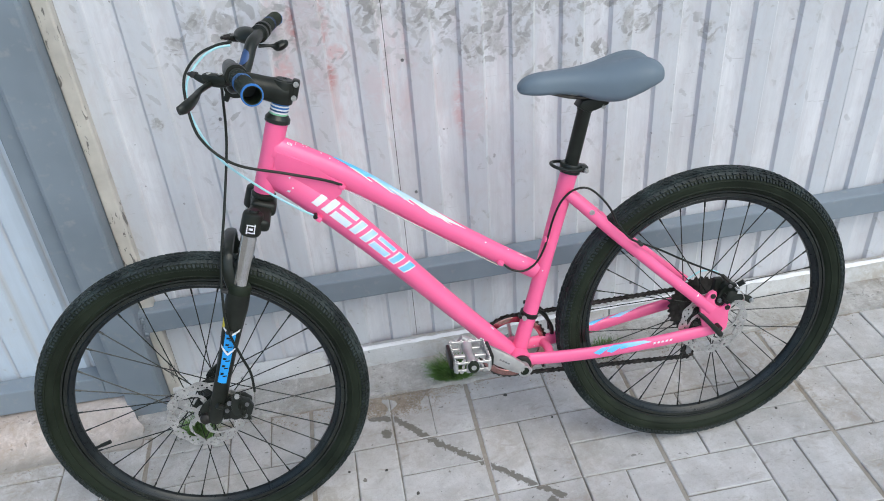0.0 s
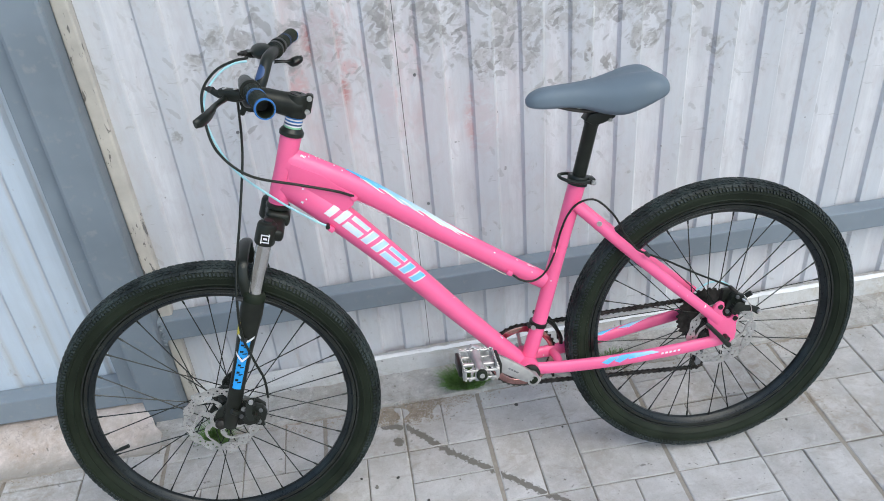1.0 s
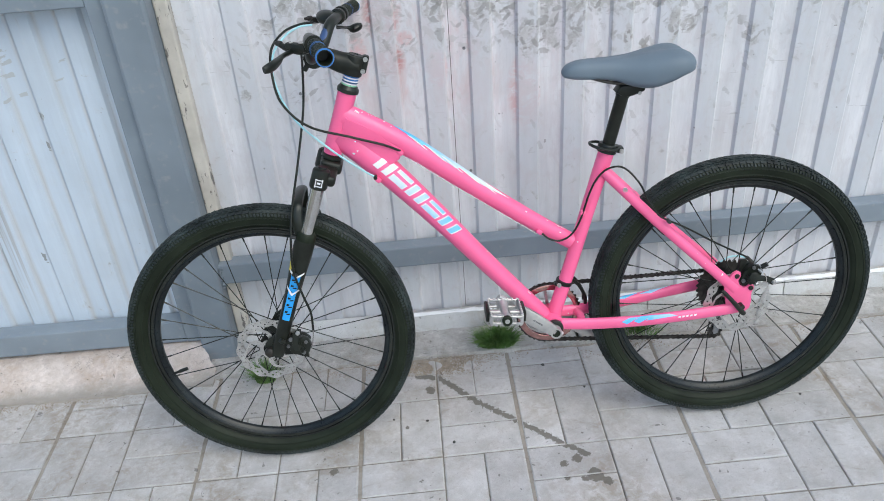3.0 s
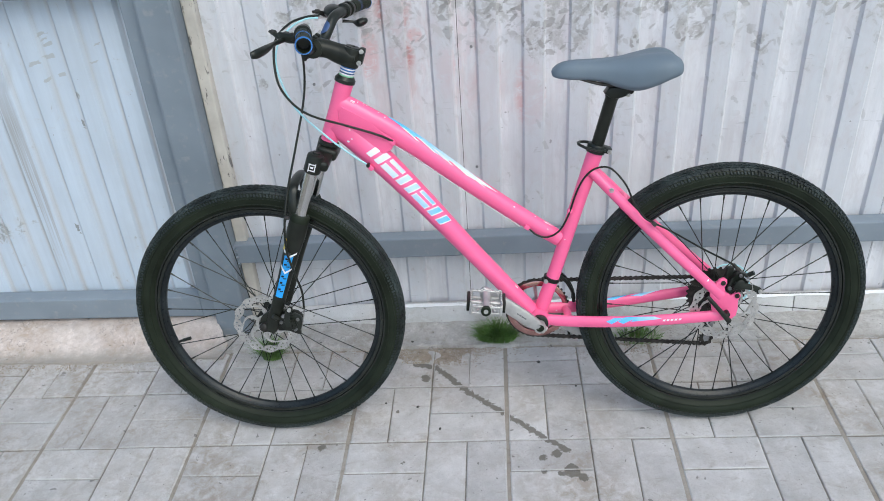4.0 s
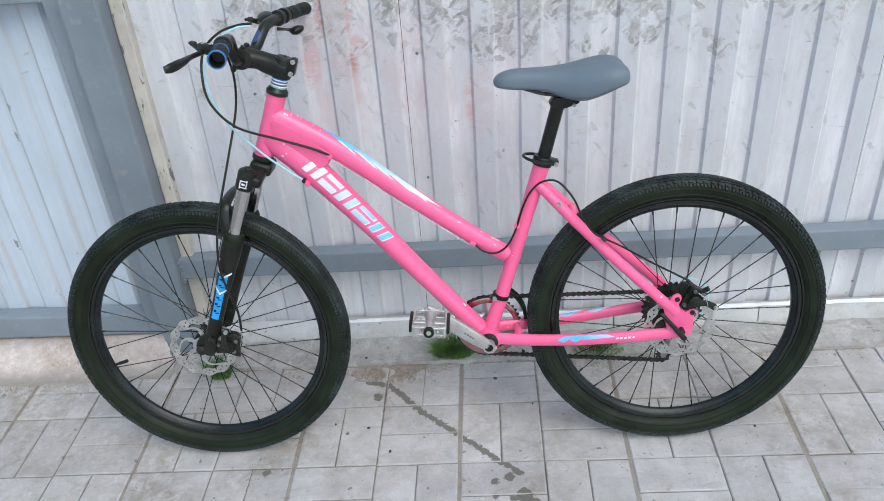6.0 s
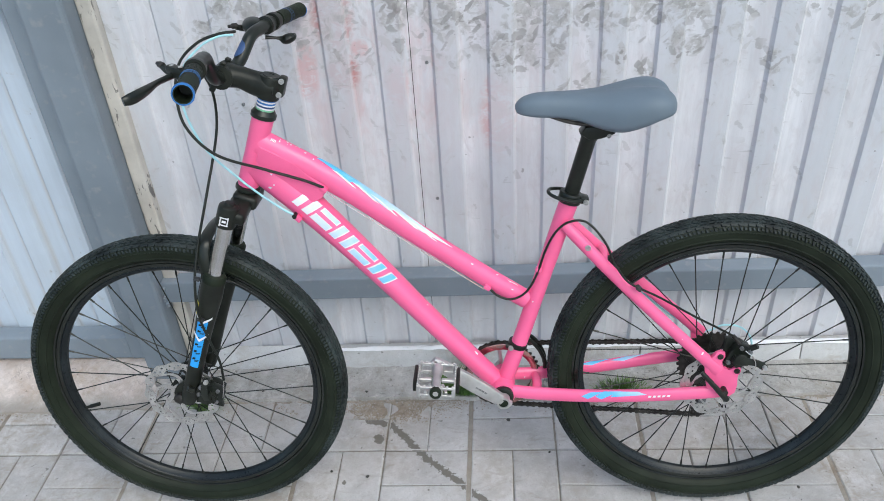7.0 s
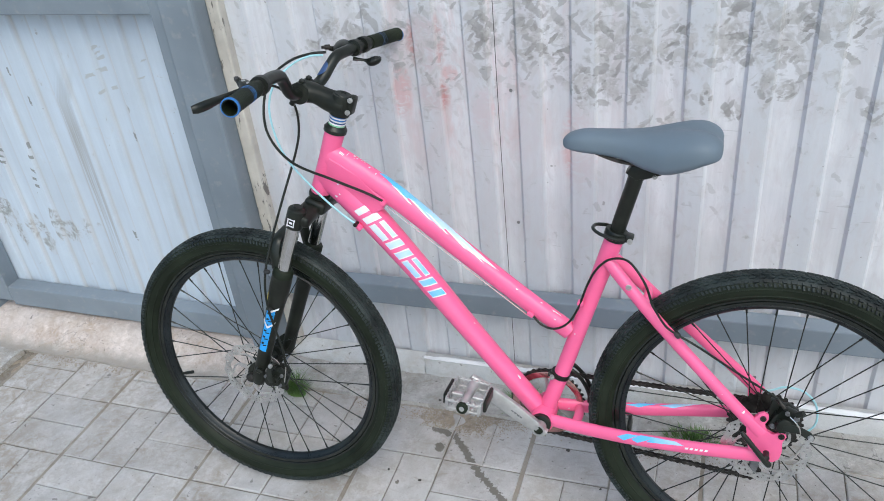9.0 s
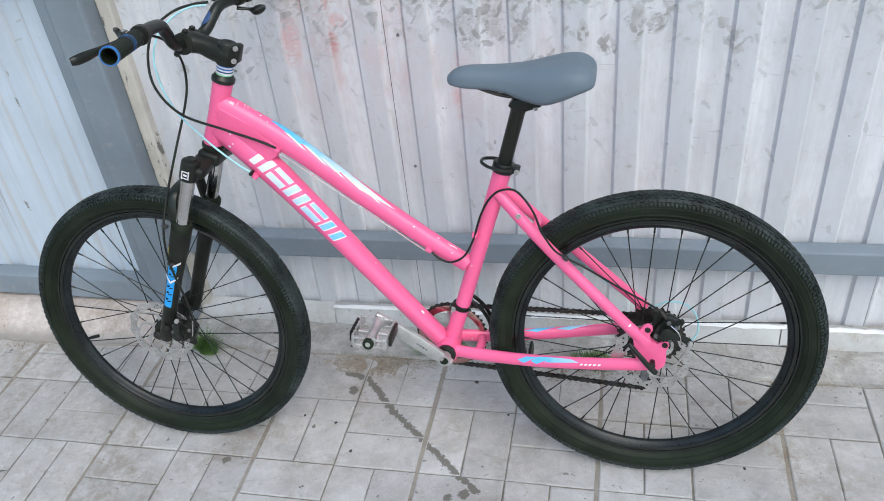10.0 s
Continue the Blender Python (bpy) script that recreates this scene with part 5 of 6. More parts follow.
front_wheel = wheel("front_wheel", F, "black spoked front wheel", 0.1047, 0, 196)
rear_wheel = wheel("rear_wheel", R, "black spoked rear wheel", 0.0175, 1, 134)
part("brake_disc", disc_mesh(B(), F, -0.0545), M_STEEL, front_wheel, "drilled steel brake disc")
part("brake_disc", disc_mesh(B(), R, -0.0555), M_STEEL, rear_wheel, "drilled steel brake disc")
for yy in (-1, 1):
    bm = lathe(B(), [(0.0001, yy * 0.062), (0.0105, yy * 0.062), (0.0115, yy * 0.066), (0.0105, yy * 0.072), (0.006, yy * 0.075), (0.0001, yy * 0.075)], F, 20)
    part("axle_nut", bm, M_DARK, front_wheel, "dark axle nut")

# rear quick release and axle
bm = B()
rod(bm, [(R.x, -0.086, R.z), (R.x, 0.086, R.z)], 0.0055, 14)
axle = part("rear_axle", bm, M_DARK, bike, "dark steel rear axle")
bm = Tube([(1.028, -0.079, 0.372, 0.0036, 0.003), (1.034, -0.081, 0.365, 0.0048, 0.004), (1.050, -0.083, 0.346, 0.0050, 0.004), (1.066, -0.083, 0.326, 0.0056, 0.004), (1.078, -0.081, 0.311, 0.0060, 0.004), (1.081, -0.079, 0.308, 0.0040, 0.003)]).mesh(B(), 14)
part("release_lever", bm, M_BLACK, axle, "black quick release lever")


# brake calipers
def caliper(at, turn, label):
    """A mechanical caliper: two bolted halves, a notched pad knob, a thin arm with its cable screw."""
    bm = plate(B(), [(-0.020, -0.016), (-0.012, -0.025), (0.004, -0.026), (0.015, -0.018), (0.018, -0.004), (0.013, 0.004), (0.016, 0.014), (0.008, 0.023), (-0.008, 0.024), (-0.013, 0.014), (-0.019, 0.008)], -0.015, -0.001, 0.003)
    ob = part("brake_caliper", bm, M_BLACK, bike, label)
    ob.matrix_basis = Matrix.Translation(at) @ pose(0, 0, 0, 0, turn, 0) @ Matrix.Scale(1.12, 4)
    bm = plate(B(), [(-0.018, -0.020), (0.008, -0.022), (0.016, -0.008), (0.014, 0.018), (-0.004, 0.022), (-0.018, 0.010)], 0.001, 0.015, 0.003)
    part("inner_half", bm, M_MATT, ob)
    bm = B()
    rings = []
    for k in range(48):
        q = 2 * np.pi * k / 48
        r = 0.0108 if k % 6 < 3 else 0.0092
        rings.append([bm.verts.new((-0.003 + rr * np.cos(q), yy, -0.005 + rr * np.sin(q))) for rr, yy in ((0.004, -0.026), (r - 0.001, -0.026), (r, -0.0245), (r, -0.015), (0.004, -0.015))])
    ring_faces(bm, rings, wrap=True)
    part("pad_knob", bm, M_MATT, ob, "black notched adjuster knob")
    bm = plate(B(), [(-0.006, 0.003), (0.004, 0.010), (0.020, 0.013), (0.034, 0.012), (0.043, 0.007), (0.044, 0.000), (0.036, -0.002), (0.022, 0.003), (0.008, 0.000), (-0.002, -0.006)], -0.031, -0.027, 0.001)
    part("actuator_arm", bm, M_BLACK, ob, "black actuator arm")
    part("cable_screw", bolt(B(), (0.037, -0.031, 0.005), 0.0042, -0.005), M_SILVER, ob, "bright cable clamp screw")
    bm = B()
    for k in range(4):
        lathe(bm, [(0.0098, -0.0268 - 0.001 * k), (0.0104, -0.0272 - 0.001 * k), (0.0098, -0.0276 - 0.001 * k)], (-0.003, 0, 0.003), 18)
    part("return_spring", bm, M_MATT, ob, "black return spring")
    for q, r, h in (((0.010, -0.015, 0.016), 0.0042, -0.004), ((-0.006, -0.015, 0.018), 0.0036, -0.004), ((-0.014, -0.015, -0.014), 0.0040, -0.004), ((0.010, -0.015, -0.014), 0.0036, -0.003)):
        part("caliper_bolt", bolt(B(), q, r, h), M_SCREW, ob, "dull steel bolt")
    bm = plate(B(), [(-0.034, 0.022), (-0.020, 0.026), (-0.016, 0.004), (-0.018, -0.022), (-0.030, -0.026), (-0.030, -0.012), (-0.026, 0.002)], -0.006, 0.004, 0.0015)
    part("mount_bracket", bm, M_MATT, ob)
    bm = rod(B(), [(0.004, -0.022, 0.026), (0.010, -0.026, 0.036)], 0.0048, 12)
    part("cable_anchor", bm, M_MATT, ob)
    return ob


caliper((0.079, -0.060, 0.344), -72, "black mechanical disc brake caliper on the fork")
caliper((1.098, -0.050, 0.395), 22, "black mechanical disc brake caliper on the rear stay")

part("barrel_adjuster", rod(B(), [(1.080, -0.0695, 0.4455), (1.094, -0.074, 0.431)], 0.0040, 12), M_DARK, bike, "dark cable adjuster")
part("brake_cable", rod(B(), [(1.102, -0.082, 0.420), (1.113, -0.086, 0.411), (1.120, -0.087, 0.399), (1.122, -0.086, 0.386)], 0.0012, 8), M_CHROME, bike, "bare steel cable end")
part("brake_cable", rod(B(), [(0.120, -0.090, 0.385), (0.117, -0.092, 0.366), (0.112, -0.093, 0.346)], 0.0012, 8), M_CHROME, bike, "bare steel cable end")

# drivetrain
CH = 0.036


def sprocket(bm, c, y, r, teeth, inner, th=0.0022):
    n = teeth * 4
    out = []
    for k in range(n):
        rr = r + (0.0028 if k % 4 in (1, 2) else -0.0018)
        out.append(rr)
    rings = []
    for k in range(n):
        a = 2 * np.pi * k / n
        rings.append([bm.verts.new((c[0] + rr * np.cos(a), y + f, c[2] + rr * np.sin(a))) for rr, f in ((inner, 0), (out[k], 0), (out[k], th), (inner, th))])
    ring_faces(bm, rings, cap=False, wrap=True)
    return bm


CR = 0.075
ringo = part("chainring", sprocket(B(), BB, CH - 0.001, CR, 40, CR - 0.010), M_DARK, bike, "dark steel toothed chainring")
bm = lathe(B(), [(CR - 0.013, CH + 0.003), (CR - 0.005, CH + 0.003), (CR - 0.004, CH + 0.005), (CR - 0.005, CH + 0.007), (CR - 0.013, CH + 0.007)], BB, 64, closed=True)
part("guard", bm, M_POLISH, ringo, "steel guard ring tinted with the frame's painted reflection")
bm = lathe(B(), [(CR - 0.0140, CH - 0.0045), (CR - 0.0130, CH - 0.0052), (CR - 0.0020, CH - 0.0052), (CR - 0.0005, CH - 0.0045), (CR - 0.0005, CH - 0.0025), (CR - 0.0140, CH - 0.0025)], BB, 72, closed=True)
part("inner_ring", bm, M_POLISH, ringo, "polished chainring face tinted with the frame's painted reflection")
bm = B()
for k in range(4):
    a = 2 * np.pi * k / 4 + 0.1
    rod(bm, [BB + Vector((0.012 * np.cos(a), CH + 0.004, 0.012 * np.sin(a))), BB + Vector(((CR - 0.012) * np.cos(a), CH + 0.004, (CR - 0.012) * np.sin(a)))], 0.0042, 10)
part("spider", bm, M_SILVER, ringo, "silver spider arms")

CA = Vector((-0.119, 0, 0.104)).normalized()


def crank(side):
    d = CA * (1 if side < 0 else -1)
    y0 = side * 0.058
    y1 = side * 0.078
    hubp = BB + Vector((0, y0, 0))
    tip = BB + d * 0.160 + Vector((0, y1, 0))
    bm = B()
    u = d.cross(Vector((0, 1, 0))).normalized()
    rings = []
    for q in np.linspace(-0.10, 1.08, 15):
        p = hubp.lerp(tip, q)
        w = 0.0112 + 0.0046 * np.sin(3.0 * min(max(q, 0), 1) ** 0.8)
        if q < 0:
            w = 0.0085
        if q > 1:
            w = 0.009
        h = 0.0065
        rings.append([bm.verts.new(p + u * (w * a) + Vector((0, h * b, 0))) for a, b in ((-1, -0.6), (-0.7, -1), (0.7, -1), (1, -0.6), (1, 0.6), (0.7, 1), (-0.7, 1), (-1, 0.6))])
    ring_faces(bm, rings)
    lathe(bm, [(0.0088, side * -0.010), (0.0128, side * -0.010), (0.0136, 0), (0.0130, side * 0.0085), (0.0098, side * 0.0088), (0.0088, side * 0.004)], hubp, 28, closed=True)
    arm = part("crank_arm", bm, M_SILVER, bike, "silver alloy crank arm")
    # a dark disc on the boss stands in for the bolt hole's shade
    bm = lathe(B(), [(0.0001, side * 0.0068), (0.0060, side * 0.0068), (0.0064, side * 0.0072), (0.0092, side * 0.0072), (0.0094, 0)], hubp, 24)
    part("bolt_hole_disc", bm, M_RUBBER, arm, "dark disc for the shaded bolt hole")
    if side < 0:
        bm = B()
        for k in range(4):
            block(bm, hubp.lerp(tip, 0.28 + 0.045 * k) + Vector((0, -0.0066, 0)), (0.0055, 0.0006, 0.0035), pose(0, 0, 0, 0, 41, 0))
        part("printed_bars", bm, M_SCREW, arm, "small grey printed bars")
    return tip


def pedal(tip, side):
    """A platform pedal: two caged plates on a spindle, with teeth and dark reflectors."""
    root = Vector((tip.x, tip.y + side * 0.050, tip.z))
    bm = B()
    lathe(bm, [(0.0001, -0.050), (0.006, -0.050), (0.010, -0.044), (0.0105, -0.015), (0.0085, 0), (0.0105, 0.020), (0.0125, 0.036), (0.0125, 0.042), (0.0085, 0.043), (0.008, 0.040), (0.0001, 0.040)], (0, 0, 0), 24)
    ob = part("pedal", bm, M_SILVER, bike, "worn silver cage pedal with dark reflectors")
    ob.matrix_basis = Matrix.Translation(root) @ pose(0, 0, 0, 0, 6, 0 if side < 0 else 180) @ Matrix.Diagonal((0.84, 0.9, 0.9, 1))
    # side -y is outward in the near pedal's own axes
    bm = B()
    for sg in (-1, 1):
        for sz in (-1, 1):
            block(bm, (sg * 0.040, 0, sz * 0.0095), (0.0045, 0.082, 0.0055), None, 0.0012)
            block(bm, (0, sg * 0.041, sz * 0.0090), (0.080, 0.0045, 0.0055), None, 0.0012)
            for k in range(7):
                block(bm, (sg * 0.040, -0.036 + 0.012 * k, sz * 0.0135), (0.0036, 0.005, 0.0045), None, 0.0008)
                block(bm, (-0.036 + 0.012 * k, sg * 0.041, sz * 0.0130), (0.005, 0.0040, 0.0045), None, 0.0008)
        for k in (-1, -0.33, 0.33, 1):
            block(bm, (sg * 0.040, k * 0.038, 0), (0.0045, 0.006, 0.022), None, 0.0012)
            block(bm, (k * 0.037, sg * 0.041, 0), (0.006, 0.0045, 0.022), None, 0.0012)
    part("cage", bm, M_SILVER, ob)
    bm = B()
    for sx in (-1, 1):
        block(bm, (sx * 0.025, 0, -0.001), (0.030, 0.010, 0.008), None, 0.002)
        block(bm, (sx * 0.018, -0.026, -0.003), (0.006, 0.030, 0.006), pose(0, 0, 0, 0, 0, sx * 18), 0.001)
    part("web", bm, M_SILVER, ob)
    for k in range(4):
        part("rivet", bolt(B(), (-0.027 + 0.018 * k, -0.0435, -0.0095), 0.0045, -0.002), M_SILVER, ob)
    for sx in (-1, 1):
        bm = block(B(), (sx * 0.0465, 0, 0.0015), (0.008, 0.060, 0.026), None, 0.003, 2)
        part("reflector", bm, M_MATT, ob, "dark reflector")
    bm = lathe(B(), [(0.0055, -0.0495), (0.0065, -0.0505), (0.0105, -0.0510), (0.0128, -0.0495), (0.0130, -0.042)], (0, 0, 0.001), 24)
    part("spindle_end", bm, M_RUBBER, ob, "dark spindle end")


pedal(crank(-1), -1)
pedal(crank(1), 1)

bm = B()
cogs = part("cassette", lathe(bm, [(0.0001, 0.020), (0.020, 0.020), (0.020, 0.048), (0.0001, 0.048)], R, 32), M_DARK, bike, "dark steel cassette")
for k in range(7):
    r = 0.0655 - 0.0062 * k
    part("cog", sprocket(B(), R, 0.020 + 0.004 * k, r, max(12, int(r * 500)), 0.018, 0.002), M_DARK, cogs)
RC = 0.038
P1, P2 = Vector((1.072, CH, 0.252)), Vector((1.060, CH, 0.200))


def chain_line():
    """Upper run, round the cog, through the two pulleys, lower run, round the chainring."""
    pts = []
    def arc(c, r, a0, a1, n):
        for q in np.linspace(a0, a1, n):
            pts.append(Vector((c[0] + r * np.cos(radians(q)), CH, c[2] + r * np.sin(radians(q)))))
    arc(BB, CR, 270, 96, 28)
    arc(R, RC, 92, -60, 20)
    arc(P1, 0.016, 130, 230, 6)
    arc(P2, 0.016, 50, -90, 8)
    pts.append(pts[0])
    return pts


raw = chain_line()
dense = []
step = 0.0127
carry = 0.0
for a, b in zip(raw, raw[1:]):
    d = (b - a).length
    q = carry
    while q < d:
        dense.append(a.lerp(b, q / d))
        q += step
    carry = q - d
bm = B()
for i, (a, b) in enumerate(zip(dense, dense[1:] + dense[:1])):
    if (b - a).length > 0.03:
        continue
    d = (b - a).normalized()
    up = d.cross(Vector((0, 1, 0)))
    w = 0.0035 if i % 2 else 0.0024
    for s in (-1, 1):
        vs = []
        for yy in (s * w, s * (w + 0.0010)):
            for q, h in ((-0.0035, 0.0030), (0.0, 0.0042), (0.004, 0.0026), (0.0087, 0.0026), (0.0127, 0.0042), (0.0162, 0.0030), (0.0162, -0.0030), (0.0127, -0.0042), (0.0087, -0.0026), (0.004, -0.0026), (0.0, -0.0042), (-0.0035, -0.0030)):
                vs.append(bm.verts.new(a + d * q + up * h + Vector((0, yy, 0))))
        n = 12
        bm.faces.new(vs[:n])
        bm.faces.new(vs[n:][::-1])
        for k in range(n):
            j = (k + 1) % n
            bm.faces.new((vs[k], vs[n + k], vs[n + j], vs[j]))
part("chain", bm, M_DARK, bike, "dark oily roller chain")

der = part("rear_derailleur", plate(B(), [(1.064, 0.258), (1.080, 0.258), (1.068, 0.196), (1.058, 0.194), (1.055, 0.204)], CH + 0.006, CH + 0.008, 0.0006), M_SCREW, bike, "black rear derailleur")
for p in (P1, P2):
    part("pulley", sprocket(B(), p, CH - 0.002, 0.0125, 11, 0.004, 0.004), M_DARK, der)
bm = B()
rod(bm, [(1.080, 0.070, 0.318), (1.092, 0.078, 0.295), (1.090, 0.066, 0.270), (1.074, 0.054, 0.256)], 0.010, 12)
part("parallelogram", bm, M_MATT, der)
part("inner_cage_plate", plate(B(), [(1.064, 0.258), (1.080, 0.258), (1.068, 0.196), (1.058, 0.194), (1.055, 0.204)], CH - 0.008, CH - 0.006, 0.0006), M_SCREW, der)

# front derailleur on the seat tube
FD = Vector((0.689, 0, 0.394))
fd = turned("front_derailleur", [(0.0165, -0.0048), (0.0190, -0.0045), (0.0193, 0.0), (0.0190, 0.0045), (0.0165, 0.0048)], FD, Vector((0.31, 0, 0.95)).normalized(), M_BLACK, bike, "black front derailleur clamped to the seat tube", 24)
bm = B()
block(bm, FD + Vector((-0.018, -0.006, 0.0)), (0.012, 0.014, 0.0085), pose(0, 0, 0, 0, 18, 0), 0.002)
part("clamp_ear", bm, M_BLACK, fd)
bm = bolt(B(), FD + Vector((-0.014, -0.014, 0.0)), 0.005, -0.005)
part("clamp_bolt", bm, M_SILVER, fd, "bright clamp bolt")
bm = B()
for yy in (CH - 0.011, CH + 0.010):
    rod(bm, [(0.690, yy, 0.396), (0.706, yy, 0.390), (0.728, yy, 0.368), (0.742, yy, 0.338), (0.743, yy, 0.318)], 0.0042, 10)
rod(bm, [(0.744, CH - 0.011, 0.320), (0.744, CH + 0.010, 0.320)], 0.0035, 8)
rod(bm, [(0.696, 0.014, 0.394), (0.702, CH - 0.006, 0.392)], 0.007, 10)
part("cage", bm, M_BLACK, fd, "black chain guide cage")

# seat post, clamp, saddle
SP0, SP1 = Vector((0.786, 0, 0.694)), Vector((0.8235, 0, 0.826))
SA = (SP1 - SP0).normalized()
seatpost = turned("seat_post", [(0.0133, 0), (0.0136, 0.004), (0.0136, 0.122), (0.0150, 0.124), (0.0155, 0.134), (0.0130, 0.137)], SP0, SA, M_MATT, bike, "black seat post")
bm = plate(B(), [(0.803, 0.824), (0.812, 0.836), (0.846, 0.838), (0.866, 0.833), (0.862, 0.822), (0.838, 0.814), (0.820, 0.812)], -0.016, 0.016, 0.003)
part("post_head", bm, M_MATT, seatpost)
bm = bolt(B(), (0.852, -0.004, 0.819), 0.0045, -0.012)
part("head_bolt", bm, M_SILVER, seatpost)
clamp = turned("seat_clamp", [(0.0180, -0.010), (0.0208, -0.0095), (0.0208, 0.0065), (0.0195, 0.009), (0.0150, 0.0095)], Vector((0.7885, 0, 0.704)), SA, M_BLACK, bike, "black quick release seat clamp", 28)
bm = B()
block(bm, (0.812, -0.004, 0.700), (0.016, 0.022, 0.014), pose(0, 0, 0, 0, 17, 0), 0.003, 2)
part("clamp_ear", bm, M_BLACK, clamp)
bm = B()
rod(bm, [(0.806, -0.020, 0.703), (0.790, -0.028, 0.706), (0.764, -0.026, 0.713), (0.750, -0.014, 0.718), (0.752, 0.004, 0.718), (0.766, 0.014, 0.715), (0.776, 0.018, 0.712)], 0.0032, 10)
part("release_lever", bm, M_BLACK, clamp, "black looped release lever")
bm = bolt(B(), (0.815, -0.015, 0.698), 0.005, -0.005)
part("clamp_bolt", bm, M_SILVER, clamp)

SAD = [(0.694, 0.005, 0.876, 0.006), (0.697, 0.012, 0.881, 0.017), (0.708, 0.0205, 0.889, 0.029), (0.73, 0.0260, 0.8945, 0.038), (0.765, 0.029, 0.895, 0.041), (0.80, 0.035, 0.895, 0.047), (0.835, 0.048, 0.897, 0.062), (0.87, 0.063, 0.903, 0.073), (0.903, 0.0715, 0.908, 0.068), (0.928, 0.0715, 0.907, 0.056), (0.945, 0.064, 0.900, 0.043), (0.954, 0.052, 0.892, 0.030), (0.957, 0.038, 0.885, 0.014)]
bm = B()
rings = []
for x, w, top, hgt in catmull(SAD, 4):
    ring_v = []
    for q in range(44):
        a = 2 * np.pi * q / 44
        cy, cz = np.cos(a), np.sin(a)
        yy = w * np.sign(cy) * abs(cy) ** 0.75
        if cz >= 0:
            k = min(max((x - 0.82) / 0.09, 0), 1)
            zz = top - hgt * 0.55 + hgt * 0.55 * abs(cz) ** 0.85 - 0.009 * k * k * np.exp(-(yy / 0.021) ** 2)
        else:
            zz = top - hgt * 0.55 - hgt * 0.45 * abs(cz) ** 0.5
        ring_v.append(bm.verts.new((x, yy, zz)))
    rings.append(ring_v)
ring_faces(bm, rings)
saddle = part("saddle", bm, M_SADDLE, bike, "grey vinyl saddle")
bm = B()
for s in (-1, 1):
    rod(bm, [(0.715, s * 0.010, 0.872), (0.745, s * 0.016, 0.862), (0.790, s * 0.022, 0.848), (0.830, s * 0.022, 0.843), (0.870, s * 0.022, 0.844), (0.905, s * 0.030, 0.862), (0.925, s * 0.036, 0.872)], 0.0036, 10)
part("saddle_rail", bm, M_DARK, saddle, "dark steel saddle rails")
bm = block(B(), (0.842, 0, 0.845), (0.036, 0.054, 0.014), None, 0.004, 2)
part("rail_clamp", bm, M_MATT, saddle, "black rail clamp")

# cables
bm = rod(B(), [(0.194, 0.122, 1.002), (0.168, 0.108, 1.002), (0.136, 0.078, 0.994), (0.112, 0.035, 0.968), (0.112, -0.005, 0.923), (0.125, -0.024, 0.870), (0.172, -0.032, 0.821), (0.255, -0.032, 0.790), (0.318, -0.028, 0.766), (0.350, -0.021, 0.748)], 0.0026, 10, 10)
part("brake_cable", bm, M_MATT, bike, "black rear brake cable")
bm = rod(B(), [(0.192, 0.112, 0.998), (0.166, 0.100, 0.998), (0.138, 0.076, 0.986), (0.112, 0.045, 0.955), (0.112, 0.012, 0.905), (0.144, -0.012, 0.832), (0.205, -0.026, 0.770), (0.262, -0.031, 0.722), (0.294, -0.029, 0.698)], 0.0021, 10, 10)
part("shift_cable", bm, M_CYAN, bike, "pale blue shift cable sleeve")
part("brake_cable", rod(B(), [(0.354, -0.0185, 0.737), (0.628, -0.0145, 0.527)], 0.0010, 8), M_CHROME, bike, "bare steel brake wire")
bm = rod(B(), [(0.190, -0.150, 0.992), (0.186, -0.11, 0.990), (0.182, -0.05, 0.968), (0.171, 0.01, 0.922), (0.163, 0.028, 0.872), (0.155, 0.016, 0.825), (0.135, -0.030, 0.737), (0.114, -0.064, 0.655), (0.105, -0.088, 0.594), (0.100, -0.089, 0.530), (0.112, -0.092, 0.470), (0.122, -0.094, 0.430), (0.120, -0.090, 0.385)], 0.0025, 10, 8)
part("brake_cable", bm, M_MATT, bike, "black front brake cable")
for q in ((0.112, -0.0885, 0.607), (0.101, -0.0865, 0.520)):
    part("cable_clip", block(B(), q, (0.012, 0.010, 0.006), pose(0, 0, 0, 0, 20, 0), 0.002, 2), M_CLIP, bike, "small black cable clip")
bm = rod(B(), [(0.637, -0.016, 0.530), (0.655, -0.020, 0.514), (0.680, -0.022, 0.508), (0.706, -0.021, 0.522), (0.726, -0.022, 0.558), (0.743, -0.023, 0.610), (0.761, -0.023, 0.645), (0.785, -0.026, 0.666), (0.816, -0.031, 0.666), (0.846, -0.046, 0.634), (0.862, -0.056, 0.596)], 0.0022, 10, 8)
rod(bm, [(0.862, -0.056, 0.596), (0.885, -0.060, 0.562), (0.907, -0.064, 0.548), (0.944, -0.065, 0.528), (1.008, -0.065, 0.487), (1.058, -0.067, 0.458), (1.085, -0.070, 0.442), (1.094, -0.074, 0.430)], 0.0021, 10, 8)
part("brake_cable", bm, M_MATT, bike, "black rear brake cable")
for at, turn in (((0.634, -0.014, 0.531), 38), ((0.349, -0.018, 0.744), 38), ((0.297, -0.026, 0.692), 48)):
    part("cable_stop", block(B(), at, (0.014, 0.012, 0.010), pose(0, 0, 0, 0, turn, 0), 0.003, 2), M_PINK, bike)
bm = lathe(B(), [(0.0001, -0.006), (0.0042, -0.006), (0.0042, 0.006), (0.0001, 0.006)], (0.2925, -0.029, 0.699), 12)
part("cable_end", bm, M_BLACK, bike)
part("cable_stop", block(B(), (0.730, -0.019, 0.568), (0.012, 0.010, 0.012), pose(0, 0, 0, 0, 17, 0), 0.003, 2), M_PINK, bike)
